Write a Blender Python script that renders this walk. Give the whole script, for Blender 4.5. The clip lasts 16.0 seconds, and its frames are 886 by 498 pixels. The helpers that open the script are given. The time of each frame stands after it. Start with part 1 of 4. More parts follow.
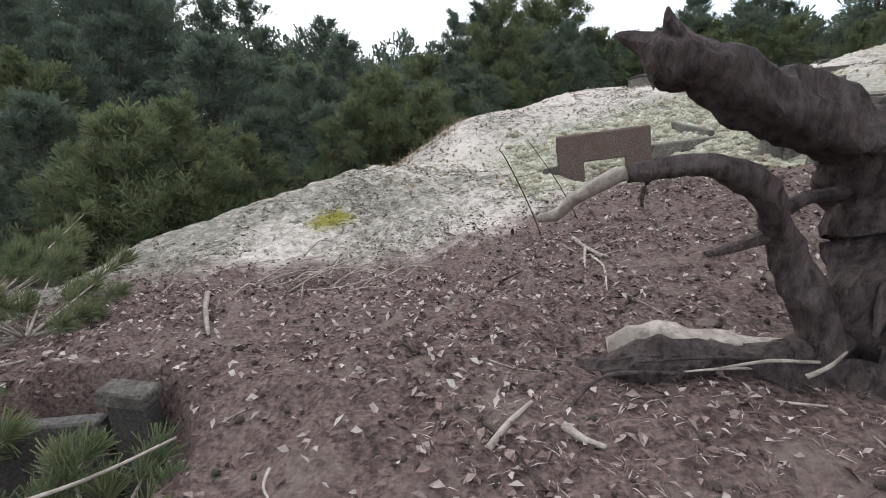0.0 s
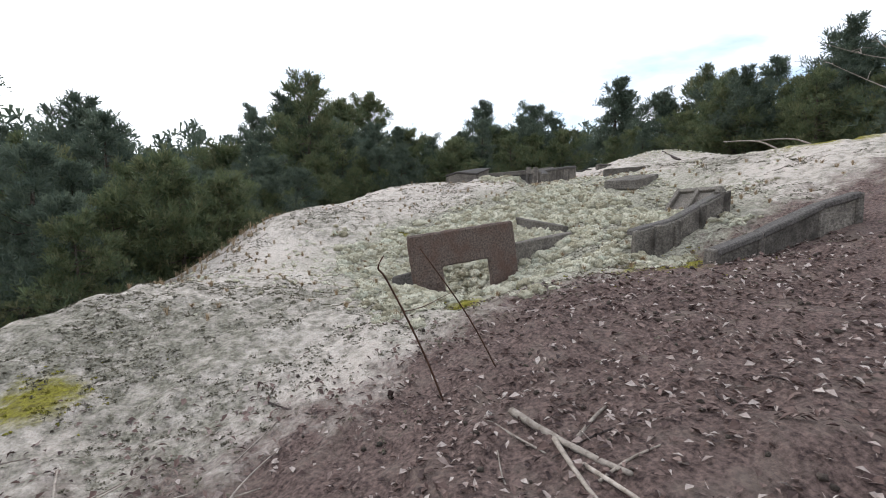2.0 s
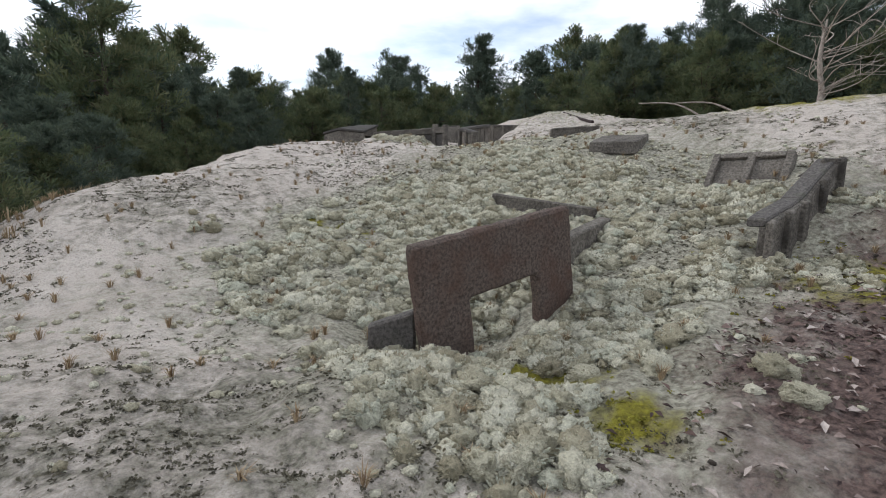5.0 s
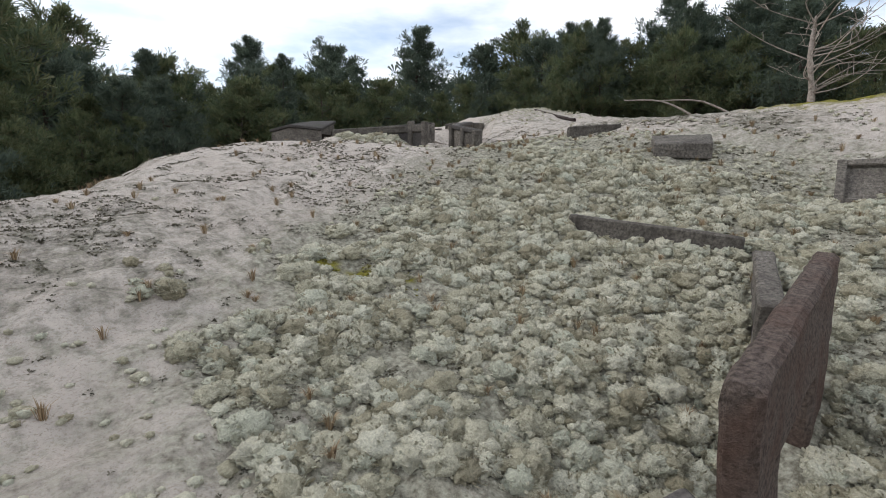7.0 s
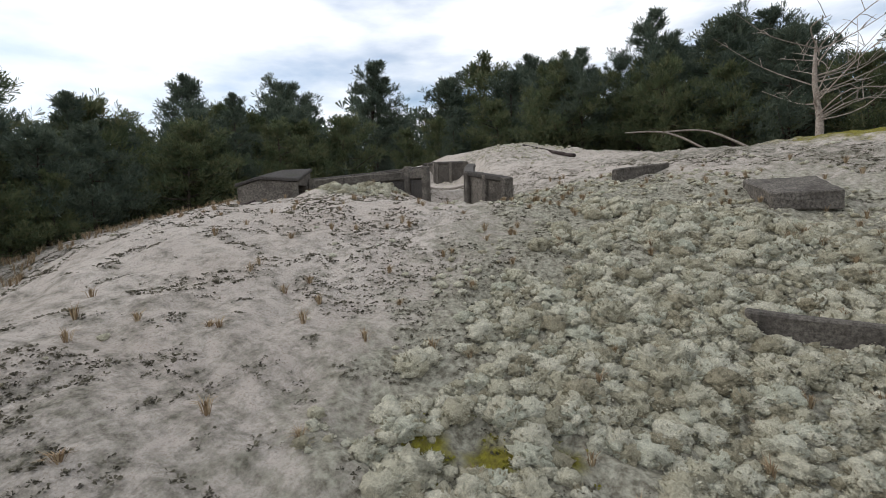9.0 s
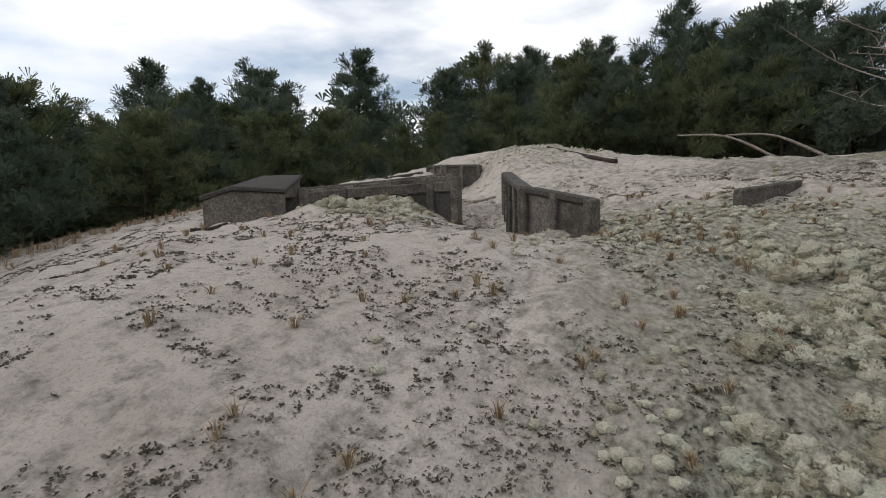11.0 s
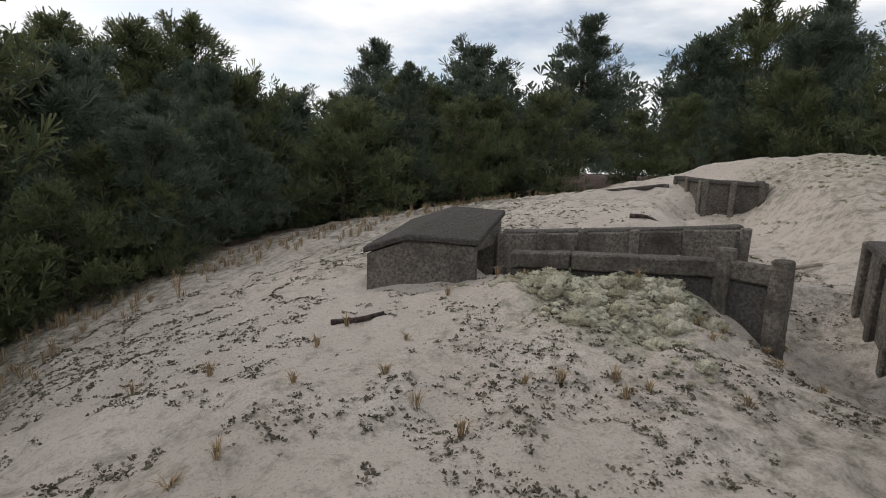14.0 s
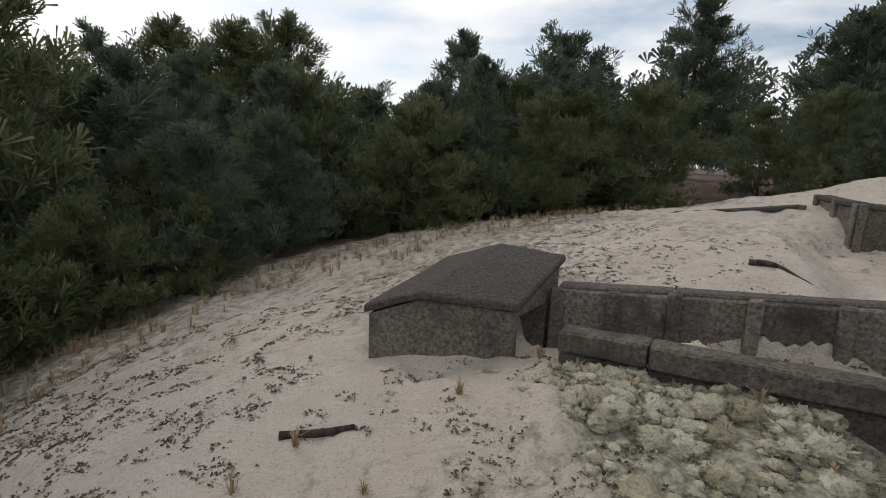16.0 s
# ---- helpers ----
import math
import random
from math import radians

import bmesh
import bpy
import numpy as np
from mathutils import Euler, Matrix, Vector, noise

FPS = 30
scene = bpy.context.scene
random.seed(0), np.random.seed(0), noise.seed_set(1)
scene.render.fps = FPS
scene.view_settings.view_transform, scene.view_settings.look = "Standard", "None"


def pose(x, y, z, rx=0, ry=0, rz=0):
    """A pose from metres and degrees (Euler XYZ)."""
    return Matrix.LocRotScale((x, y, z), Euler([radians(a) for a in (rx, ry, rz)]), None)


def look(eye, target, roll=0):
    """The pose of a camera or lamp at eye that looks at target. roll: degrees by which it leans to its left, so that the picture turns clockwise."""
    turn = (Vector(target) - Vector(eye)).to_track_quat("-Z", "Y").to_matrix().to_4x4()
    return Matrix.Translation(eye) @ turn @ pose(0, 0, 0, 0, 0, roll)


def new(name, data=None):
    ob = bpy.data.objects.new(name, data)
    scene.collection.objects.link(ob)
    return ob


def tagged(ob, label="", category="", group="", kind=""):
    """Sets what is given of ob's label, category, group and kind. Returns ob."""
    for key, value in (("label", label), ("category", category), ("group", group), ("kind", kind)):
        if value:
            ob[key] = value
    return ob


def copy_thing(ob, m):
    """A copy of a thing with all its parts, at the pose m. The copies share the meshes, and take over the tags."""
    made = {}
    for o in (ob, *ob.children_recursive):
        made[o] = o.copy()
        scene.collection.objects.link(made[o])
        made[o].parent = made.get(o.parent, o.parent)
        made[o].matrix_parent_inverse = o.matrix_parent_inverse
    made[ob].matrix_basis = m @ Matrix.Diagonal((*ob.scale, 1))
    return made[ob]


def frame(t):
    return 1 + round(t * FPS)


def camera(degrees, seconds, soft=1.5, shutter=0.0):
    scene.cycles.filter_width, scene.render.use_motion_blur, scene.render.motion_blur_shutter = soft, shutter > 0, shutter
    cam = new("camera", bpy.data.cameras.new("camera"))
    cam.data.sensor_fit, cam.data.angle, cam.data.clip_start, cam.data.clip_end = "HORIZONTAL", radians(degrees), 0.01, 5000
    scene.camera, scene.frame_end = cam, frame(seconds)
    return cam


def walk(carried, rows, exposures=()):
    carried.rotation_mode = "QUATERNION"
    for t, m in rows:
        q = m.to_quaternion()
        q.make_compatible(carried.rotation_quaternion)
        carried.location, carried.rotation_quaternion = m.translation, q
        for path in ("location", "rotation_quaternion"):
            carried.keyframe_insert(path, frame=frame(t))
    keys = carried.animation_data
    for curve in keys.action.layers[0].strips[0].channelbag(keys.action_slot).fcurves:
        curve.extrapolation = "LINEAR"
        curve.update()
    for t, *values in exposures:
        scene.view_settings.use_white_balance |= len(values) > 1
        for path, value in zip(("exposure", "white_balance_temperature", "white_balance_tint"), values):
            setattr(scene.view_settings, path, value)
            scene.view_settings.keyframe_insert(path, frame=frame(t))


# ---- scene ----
cam = camera(85.3, 16.0, 1.0)
PATH = [
    (0, (1.200, 0.619, 1.118), (1.002, 2.756, 0.476), 0.7),
    (0.5, (1.152, 1.148, 1.076), (1.210, 3.292, 0.429), 2.5),
    (1, (0.999, 1.643, 1.023), (1.310, 3.833, 0.668), 4.8),
    (1.5, (0.920, 2.194, 1.011), (1.561, 4.331, 0.819), 3.8),
    (2, (0.860, 2.863, 1.052), (1.524, 4.993, 0.848), 1.0),
    (2.5, (0.766, 3.510, 1.060), (1.478, 5.627, 0.898), -0.5),
    (3, (0.683, 4.221, 1.044), (1.480, 6.306, 0.841), -1.2),
    (3.5, (0.637, 4.827, 1.061), (1.373, 6.933, 0.855), -1.0),
    (4, (0.610, 5.354, 1.136), (1.506, 7.392, 0.890), 0.8),
    (4.2, (0.624, 5.579, 1.108), (1.604, 7.575, 0.838), 1.0),
    (6.3, (0.622, 8.248, 1.096), (2.284, 9.697, 0.707), 0.9),
    (6.5, (0.637, 8.468, 1.167), (2.286, 9.942, 0.810), 1.1),
    (7, (0.763, 8.931, 1.224), (2.379, 10.442, 0.870), 0.6),
    (7.5, (0.846, 9.466, 1.380), (2.320, 11.115, 1.027), 0.1),
    (8, (0.918, 9.919, 1.513), (2.373, 11.599, 1.231), -0.0),
    (8.5, (1.112, 10.377, 1.558), (2.858, 11.759, 1.317), 0.2),
    (9, (1.252, 10.888, 1.626), (3.040, 12.219, 1.406), -2.3),
    (9.2, (1.326, 11.082, 1.681), (3.108, 12.424, 1.482), -2.6),
    (11.3, (2.620, 12.967, 2.055), (4.476, 14.197, 1.809), -1.6),
    (11.5, (2.728, 13.119, 2.118), (4.579, 14.356, 1.868), -1.9),
    (12, (3.048, 13.481, 2.246), (4.826, 14.821, 2.000), -0.9),
    (12.5, (3.368, 13.766, 2.344), (5.118, 15.140, 2.090), -0.7),
    (12.8, (3.539, 13.953, 2.474), (5.146, 15.491, 2.210), -0.9),
    (13, (3.584, 14.077, 2.542), (5.030, 15.765, 2.258), -1.3),
    (13.5, (3.781, 14.390, 2.688), (5.044, 16.214, 2.378), 2.4),
    (14, (4.104, 14.652, 2.806), (5.298, 16.510, 2.433), 1.7),
    (14.5, (4.360, 14.895, 2.887), (5.462, 16.816, 2.552), 1.6),
    (15, (4.577, 15.083, 3.035), (5.653, 17.022, 2.709), 2.8),
    (15.5, (4.880, 15.327, 3.072), (5.859, 17.311, 2.714), 2.6),
    (16, (5.143, 15.509, 3.110), (5.958, 17.550, 2.687), 2.3),
]
walk(cam, [(t, look(eye, target, roll)) for t, eye, target, roll in PATH],
     [(0, 0.85, 6100, 10), (1.5, 0.75, 6100, 10), (3.5, 0.38, 6100, 10), (7, 0.25, 6200, 10), (9, 0.08, 6300, 10), (12.5, -0.18, 6500, 10), (16, -0.15, 6650, 10)])

# ---------------------------------------------------------------- world and sun
world = bpy.data.worlds.new("overcast_sky")
scene.world = world
world.use_nodes = True
wn, wl = world.node_tree.nodes, world.node_tree.links
wn.clear()
w_out, w_bg = wn.new("ShaderNodeOutputWorld"), wn.new("ShaderNodeBackground")
w_sky = wn.new("ShaderNodeTexSky")
w_sky.sky_type, w_sky.sun_disc = "NISHITA", False
w_sky.sun_elevation, w_sky.sun_rotation = radians(32), radians(-25)
w_co, w_map, w_noise = wn.new("ShaderNodeTexCoord"), wn.new("ShaderNodeMapping"), wn.new("ShaderNodeTexNoise")
w_map.inputs["Scale"].default_value = (1.6, 1.6, 5.0)
w_noise.inputs["Scale"].default_value, w_noise.inputs["Detail"].default_value = 1.7, 6
w_ramp, w_mix = wn.new("ShaderNodeValToRGB"), wn.new("ShaderNodeMixRGB")
w_ramp.color_ramp.elements[0].position, w_ramp.color_ramp.elements[1].position = 0.30, 0.55
w_mix.inputs[2].default_value = (8.6, 8.7, 8.9, 1)
wl.new(w_co.outputs["Generated"], w_map.inputs["Vector"])
wl.new(w_map.outputs["Vector"], w_noise.inputs["Vector"])
wl.new(w_noise.outputs["Fac"], w_ramp.inputs["Fac"])
wl.new(w_ramp.outputs["Color"], w_mix.inputs[0])
wl.new(w_sky.outputs["Color"], w_mix.inputs[1])
wl.new(w_mix.outputs["Color"], w_bg.inputs["Color"])
w_bg.inputs["Strength"].default_value = 0.13
wl.new(w_bg.outputs["Background"], w_out.inputs["Surface"])

sun = new("sun", bpy.data.lights.new("sun", "SUN"))
sun.data.energy, sun.data.angle, sun.data.color = 1.0, radians(14), (1.0, 0.95, 0.88)
sun.matrix_world = look((0, 0, 30), (12.0, -25.0, 30 - 17.5))


# ---------------------------------------------------------------- materials
def mat_base(name, rough=0.9):
    m = bpy.data.materials.new(name)
    m.use_nodes = True
    b = m.node_tree.nodes["Principled BSDF"]
    b.inputs["Roughness"].default_value = rough
    b.inputs["Specular IOR Level"].default_value = 0.2
    return m, m.node_tree.nodes, m.node_tree.links, b


def mixed(nd, ln, fac, a, b):
    n = nd.new("ShaderNodeMixRGB")
    for sock, v in ((n.inputs[0], fac), (n.inputs[1], a), (n.inputs[2], b)):
        if isinstance(v, bpy.types.NodeSocket):
            ln.new(v, sock)
        else:
            sock.default_value = v if isinstance(v, float) else (*v, 1)
    return n.outputs[0]


def noise_fac(nd, ln, vec, scale, lo=0.35, hi=0.65, detail=5):
    n, r = nd.new("ShaderNodeTexNoise"), nd.new("ShaderNodeMapRange")
    n.inputs["Scale"].default_value, n.inputs["Detail"].default_value = scale, detail
    n.inputs["Roughness"].default_value = 0.65
    r.inputs["From Min"].default_value, r.inputs["From Max"].default_value = lo, hi
    ln.new(vec, n.inputs["Vector"])
    ln.new(n.outputs["Fac"], r.inputs["Value"])
    return r.outputs["Result"]


def bumped(nd, ln, b, height, strength, distance):
    n = nd.new("ShaderNodeBump")
    n.inputs["Strength"].default_value, n.inputs["Distance"].default_value = strength, distance
    ln.new(height, n.inputs["Height"])
    ln.new(n.outputs["Normal"], b.inputs["Normal"])


def speckled(name, dark, light, stain, scale=18.0, stain_scale=2.5, stain_amount=(0.5, 0.8), rough=0.92, bump=0.5, depth=0.01, vary=0.25, stretch=(1, 1, 1)):
    """Two-scale mottled surface with stains and relief, each object a little different."""
    m, nd, ln, b = mat_base(name, rough)
    co, mp, oi = nd.new("ShaderNodeTexCoord"), nd.new("ShaderNodeMapping"), nd.new("ShaderNodeObjectInfo")
    mp.inputs["Scale"].default_value = stretch
    ln.new(co.outputs["Object"], mp.inputs["Vector"])
    v = mp.outputs["Vector"]
    c = mixed(nd, ln, noise_fac(nd, ln, v, scale), dark, light)
    c = mixed(nd, ln, noise_fac(nd, ln, v, stain_scale, *stain_amount), c, stain)
    hs = nd.new("ShaderNodeHueSaturation")
    rng = nd.new("ShaderNodeMapRange")
    rng.inputs["To Min"].default_value, rng.inputs["To Max"].default_value = 1 - vary, 1 + vary
    ln.new(oi.outputs["Random"], rng.inputs["Value"])
    ln.new(rng.outputs["Result"], hs.inputs["Value"])
    ln.new(c, hs.inputs["Color"])
    ln.new(hs.outputs["Color"], b.inputs["Base Color"])
    bumped(nd, ln, b, noise_fac(nd, ln, v, scale * 2.5, 0.2, 0.8), bump, depth)
    return m


def island_varied(name, colours, rough=0.9, bump_scale=60.0, bump=0.6, depth=0.01, transl=0.0, low=0.72):
    """A colour picked for every loose piece of a joined mesh."""
    m, nd, ln, b = mat_base(name, rough)
    geo, ramp, co = nd.new("ShaderNodeNewGeometry"), nd.new("ShaderNodeValToRGB"), nd.new("ShaderNodeTexCoord")
    els = ramp.color_ramp.elements
    while len(els) < len(colours):
        els.new(0.5)
    for i, c in enumerate(colours):
        els[i].position, els[i].color = i / (len(colours) - 1), (*c, 1)
    ln.new(geo.outputs["Random Per Island"], ramp.inputs["Fac"])
    f = noise_fac(nd, ln, co.outputs["Object"], bump_scale, 0.3, 0.7)
    hs = nd.new("ShaderNodeHueSaturation")
    rng = nd.new("ShaderNodeMapRange")
    rng.inputs["To Min"].default_value, rng.inputs["To Max"].default_value = low, 1.15
    ln.new(f, rng.inputs["Value"])
    ln.new(rng.outputs["Result"], hs.inputs["Value"])
    ln.new(ramp.outputs["Color"], hs.inputs["Color"])
    ln.new(hs.outputs["Color"], b.inputs["Base Color"])
    if bump:
        bumped(nd, ln, b, f, bump, depth)
    if transl:
        tr, mx, out = nd.new("ShaderNodeBsdfTranslucent"), nd.new("ShaderNodeMixShader"), nd["Material Output"]
        mx.inputs[0].default_value = transl
        ln.new(hs.outputs["Color"], tr.inputs["Color"])
        ln.new(b.outputs[0], mx.inputs[1])
        ln.new(tr.outputs[0], mx.inputs[2])
        ln.new(mx.outputs[0], out.inputs["Surface"])
    return m


def ground_material():
    m, nd, ln, b = mat_base("dune_ground", 0.95)
    co = nd.new("ShaderNodeTexCoord")
    v = co.outputs["Object"]

    def field(name):
        a = nd.new("ShaderNodeAttribute")
        a.attribute_name = name
        return a.outputs["Fac"]

    def edge(name, scale, spread=0.5):
        """A region's field broken up by noise."""
        n = nd.new("ShaderNodeTexNoise")
        n.inputs["Scale"].default_value, n.inputs["Detail"].default_value, n.inputs["Roughness"].default_value = scale, 6, 0.7
        ln.new(v, n.inputs["Vector"])
        s, r = nd.new("ShaderNodeMath"), nd.new("ShaderNodeMapRange")
        s.operation = "ADD"
        ln.new(field(name), s.inputs[0])
        ln.new(n.outputs["Fac"], s.inputs[1])
        r.inputs["From Min"].default_value, r.inputs["From Max"].default_value = 1.0 - spread * 0.3, 1.0 + spread * 0.3
        ln.new(s.outputs[0], r.inputs["Value"])
        return r.outputs["Result"]

    sand = mixed(nd, ln, noise_fac(nd, ln, v, 1.1), (0.49, 0.43, 0.375), (0.58, 0.52, 0.46))
    sand = mixed(nd, ln, noise_fac(nd, ln, v, 70, 0.52, 0.72), sand, (0.30, 0.25, 0.20))
    sand = mixed(nd, ln, noise_fac(nd, ln, v, 9, 0.58, 0.8), sand, (0.38, 0.33, 0.28))
    crust = mixed(nd, ln, noise_fac(nd, ln, v, 30), (0.10, 0.09, 0.07), (0.30, 0.28, 0.22))
    c = mixed(nd, ln, edge("crust", 8.0, 0.4), sand, crust)
    lichen = mixed(nd, ln, noise_fac(nd, ln, v, 24), (0.15, 0.135, 0.10), (0.46, 0.44, 0.35))
    c = mixed(nd, ln, edge("lichen", 4.0), c, lichen)
    moss = mixed(nd, ln, noise_fac(nd, ln, v, 26), (0.12, 0.10, 0.02), (0.26, 0.24, 0.03))
    litter = mixed(nd, ln, noise_fac(nd, ln, v, 34), (0.045, 0.030, 0.028), (0.20, 0.14, 0.12))
    litter = mixed(nd, ln, noise_fac(nd, ln, v, 3.0, 0.5, 0.75), litter, (0.19, 0.15, 0.125))
    c = mixed(nd, ln, edge("litter", 3.5), c, litter)
    c = mixed(nd, ln, edge("moss", 6.0), c, moss)
    ln.new(c, b.inputs["Base Color"])
    bumped(nd, ln, b, noise_fac(nd, ln, v, 26, 0.2, 0.8, 9), 0.9, 0.035)
    return m


M_GROUND = ground_material()
M_CONC = speckled("weathered_concrete", (0.075, 0.066, 0.056), (0.235, 0.21, 0.18), (0.06, 0.052, 0.045), 38, 3.2, (0.45, 0.7), depth=0.015, bump=0.8)
M_CONC_RED = speckled("red_stained_concrete", (0.06, 0.046, 0.039), (0.20, 0.155, 0.13), (0.12, 0.068, 0.05), 42, 2.6, (0.45, 0.75), depth=0.02, bump=0.9)
# dark roof and beam concrete; also carries painted pit shade on the trench stub
M_CONC_DARK = speckled("dark_concrete_and_pit_shade", (0.045, 0.041, 0.038), (0.12, 0.108, 0.098), (0.07, 0.075, 0.048), 45, 3.0, (0.55, 0.8), depth=0.01)
M_BARK = speckled("dead_pine_bark", (0.035, 0.027, 0.025), (0.12, 0.09, 0.083), (0.17, 0.145, 0.135), 22, 5.0, (0.55, 0.8), bump=1.0, depth=0.03, stretch=(1, 1, 0.35))
M_BARE = speckled("bleached_wood", (0.20, 0.165, 0.135), (0.40, 0.35, 0.30), (0.13, 0.10, 0.08), 20, 5.0, (0.55, 0.8), bump=0.7, depth=0.01)
M_TRUNK = speckled("pine_trunk_bark", (0.035, 0.028, 0.022), (0.11, 0.085, 0.07), (0.07, 0.07, 0.055), 12, 4, bump=0.8, depth=0.02)
M_NEEDLE = island_varied("pine_needles", [(0.075, 0.100, 0.055), (0.100, 0.130, 0.065), (0.135, 0.150, 0.070), (0.165, 0.160, 0.085)], 0.6, bump=0, transl=0.35)
M_NEEDLE_DARK = island_varied("shaded_pine_needles", [(0.072, 0.098, 0.075), (0.095, 0.122, 0.088), (0.120, 0.145, 0.098)], 0.6, bump=0, transl=0.35)
M_LICHEN = island_varied("reindeer_lichen", [(0.36, 0.32, 0.22), (0.50, 0.465, 0.34), (0.60, 0.565, 0.43), (0.68, 0.645, 0.51), (0.55, 0.55, 0.43)], 0.95, 75, 0.8, 0.02, low=0.68)
M_LEAF = island_varied("dry_leaf_litter", [(0.05, 0.034, 0.032), (0.12, 0.078, 0.066), (0.21, 0.15, 0.13), (0.46, 0.40, 0.36)], 0.8, 60, 0.3)
M_CRUST = island_varied("dark_moss_crust", [(0.10, 0.09, 0.065), (0.17, 0.152, 0.108), (0.25, 0.228, 0.17)], 0.95, 70, 0.8, 0.02)
M_GRASS = island_varied("dry_grass", [(0.20, 0.13, 0.075), (0.33, 0.245, 0.15), (0.42, 0.33, 0.21)], 0.8, 40, 0)
M_MOSS = island_varied("yellow_moss", [(0.20, 0.19, 0.03), (0.30, 0.28, 0.04), (0.24, 0.20, 0.05)], 0.95, 80, 0.8, 0.02)
M_RUST = speckled("rusted_iron", (0.045, 0.025, 0.018), (0.13, 0.07, 0.045), (0.07, 0.05, 0.04), 40, 8, bump=0.8, depth=0.004)


# ---------------------------------------------------------------- the lie of the land
def lattice(ix, iy, seed):
    h = np.sin(ix * 127.1 + iy * 311.7 + seed * 74.7) * 43758.5453
    return h - np.floor(h)


def vnoise(x, y, scale, seed=0):
    """Smooth value noise, 0 to 1."""
    x, y = np.asarray(x, float) / scale, np.asarray(y, float) / scale
    ix, iy = np.floor(x), np.floor(y)
    fx, fy = x - ix, y - iy
    fx, fy = fx * fx * (3 - 2 * fx), fy * fy * (3 - 2 * fy)
    a, b = lattice(ix, iy, seed), lattice(ix + 1, iy, seed)
    c, d = lattice(ix, iy + 1, seed), lattice(ix + 1, iy + 1, seed)
    return (a * (1 - fx) + b * fx) * (1 - fy) + (c * (1 - fx) + d * fx) * fy


def bell(x, y, cx, cy, r):
    return np.exp(-((x - cx) ** 2 + (y - cy) ** 2) / (2 * r * r))


def smooth(a, b, v):
    t = np.clip((v - a) / (b - a), 0, 1)
    return t * t * (3 - 2 * t)


def land(x, y):
    """The height of the dune without its small relief."""
    x, y = np.asarray(x, float), np.asarray(y, float)
    d = x - 0.558 * (y - 10.08) + 1.12
    z = -0.769 + 1.665 * np.tanh(d / 4.0) + 1.719 * np.tanh((y - 8) / 8.0)
    z = z + -1.01 * bell(x, y, 3.0, 10.0, 2.2)
    z = z + 1.74 * bell(x, y, 13.0, 6.0, 3.6)
    z = z + -1.11 * bell(x, y, -9.0, 20.0, 3.6)
    z = z + -0.36 * bell(x, y, 7.8, 15.2, 1.3)
    z = z + 0.96 * bell(x, y, 7.0, -4.0, 3.6)
    z = z + 1.23 * bell(x, y, 21.0, 12.0, 3.6)
    z = z + 0.75 * bell(x, y, 0.6, 14.0, 1.3)
    z = z + 0.68 * bell(x, y, 3.0, 22.0, 2.2)
    z = z + 0.47 * bell(x, y, 3.0, 16.4, 1.3)
    z = z + -0.46 * bell(x, y, 0.6, 5.6, 1.3)
    z = z + 0.65 * bell(x, y, 13.0, 16.0, 2.2)
    z = z + 0.93 * bell(x, y, 5.0, 26.0, 2.2)
    z = z + 0.31 * bell(x, y, -0.6, 9.2, 1.3)
    z = z + 0.18 * bell(x, y, 4.2, 18.8, 1.3)
    z = z + 0.59 * bell(x, y, -9.0, 6.0, 2.2)
    z = z + 0.64 * bell(x, y, 9.0, 2.0, 2.2)
    z = z + -0.68 * bell(x, y, 13.0, 26.0, 2.2)
    z = z + 0.39 * bell(x, y, -7.0, -4.0, 2.2)
    z = z + -0.20 * bell(x, y, 4.2, 12.8, 1.3)
    z = z + -0.86 * bell(x, y, -9.0, 12.0, 3.6)
    z = z + -0.73 * bell(x, y, -9.0, 24.0, 3.6)
    z = z + -0.20 * bell(x, y, -0.6, 6.8, 1.3)
    z = z + 0.28 * bell(x, y, 11.0, 10.0, 2.2)
    t = np.clip(((x - 7.28) * 1.1 + (y - 18.55) * -1.5) / 3.46, 0, 1)
    z = z - 0.34 * smooth(0.27, 0.10, np.hypot(x - 7.28 - 1.1 * t, y - 18.55 + 1.5 * t))
    z = z - 0.17 * bell(x, y, 2.9, 9.25, 0.6) - 0.36 * bell(x, y, 8.1, 15.6, 0.5) - 0.36 * bell(x, y, 8.9, 16.25, 0.45)
    z = z - 0.14 * bell(x, y, 7.25, 17.85, 0.35) - 0.25 * bell(x, y, 5.5, 7.5, 0.55) - 0.4 * bell(x, y, 12.2, 19.0, 0.9) - 0.1 * bell(x, y, 3.0, 9.2, 0.5) - 0.12 * bell(x, y, 6.8, 14.4, 0.4) + 0.22 * bell(x, y, -1.7, 8.3, 0.9) + 0.6 * bell(x, y, -3.7, 7.3, 1.3) - 0.2 * bell(x, y, 10.4, 17.2, 0.9) - 0.36 * bell(x, y, 7.1, 9.35, 0.55) - 0.14 * bell(x, y, 7.08, 18.38, 0.22)
    z = z + 0.16 * bell(x, y, 2.2, 8.85, 0.45) + 0.14 * bell(x, y, -1.3, 10.6, 1.5) + 0.6 * bell(x, y, 14.4, 19.1, 1.7) - 0.35 * bell(x, y, 12.3, 15.2, 1.1)
    z = z + 0.16 * bell(x, y, 7.15, 9.0, 0.5) - 0.1 * bell(x, y, 6.3, 18.35, 0.45) + 0.07 * bell(x, y, 7.2, 16.9, 0.4) + 0.08 * bell(x, y, 6.85, 17.5, 0.3)
    # the sunken way from the trench to the far wall
    t = np.clip(((x - 9.3) * 2.5 + (y - 16.7) * 2.0) / 10.25, 0, 1)
    w = smooth(1.15, 0.35, np.hypot(x - 9.3 - 2.5 * t, y - 16.7 - 2.0 * t))
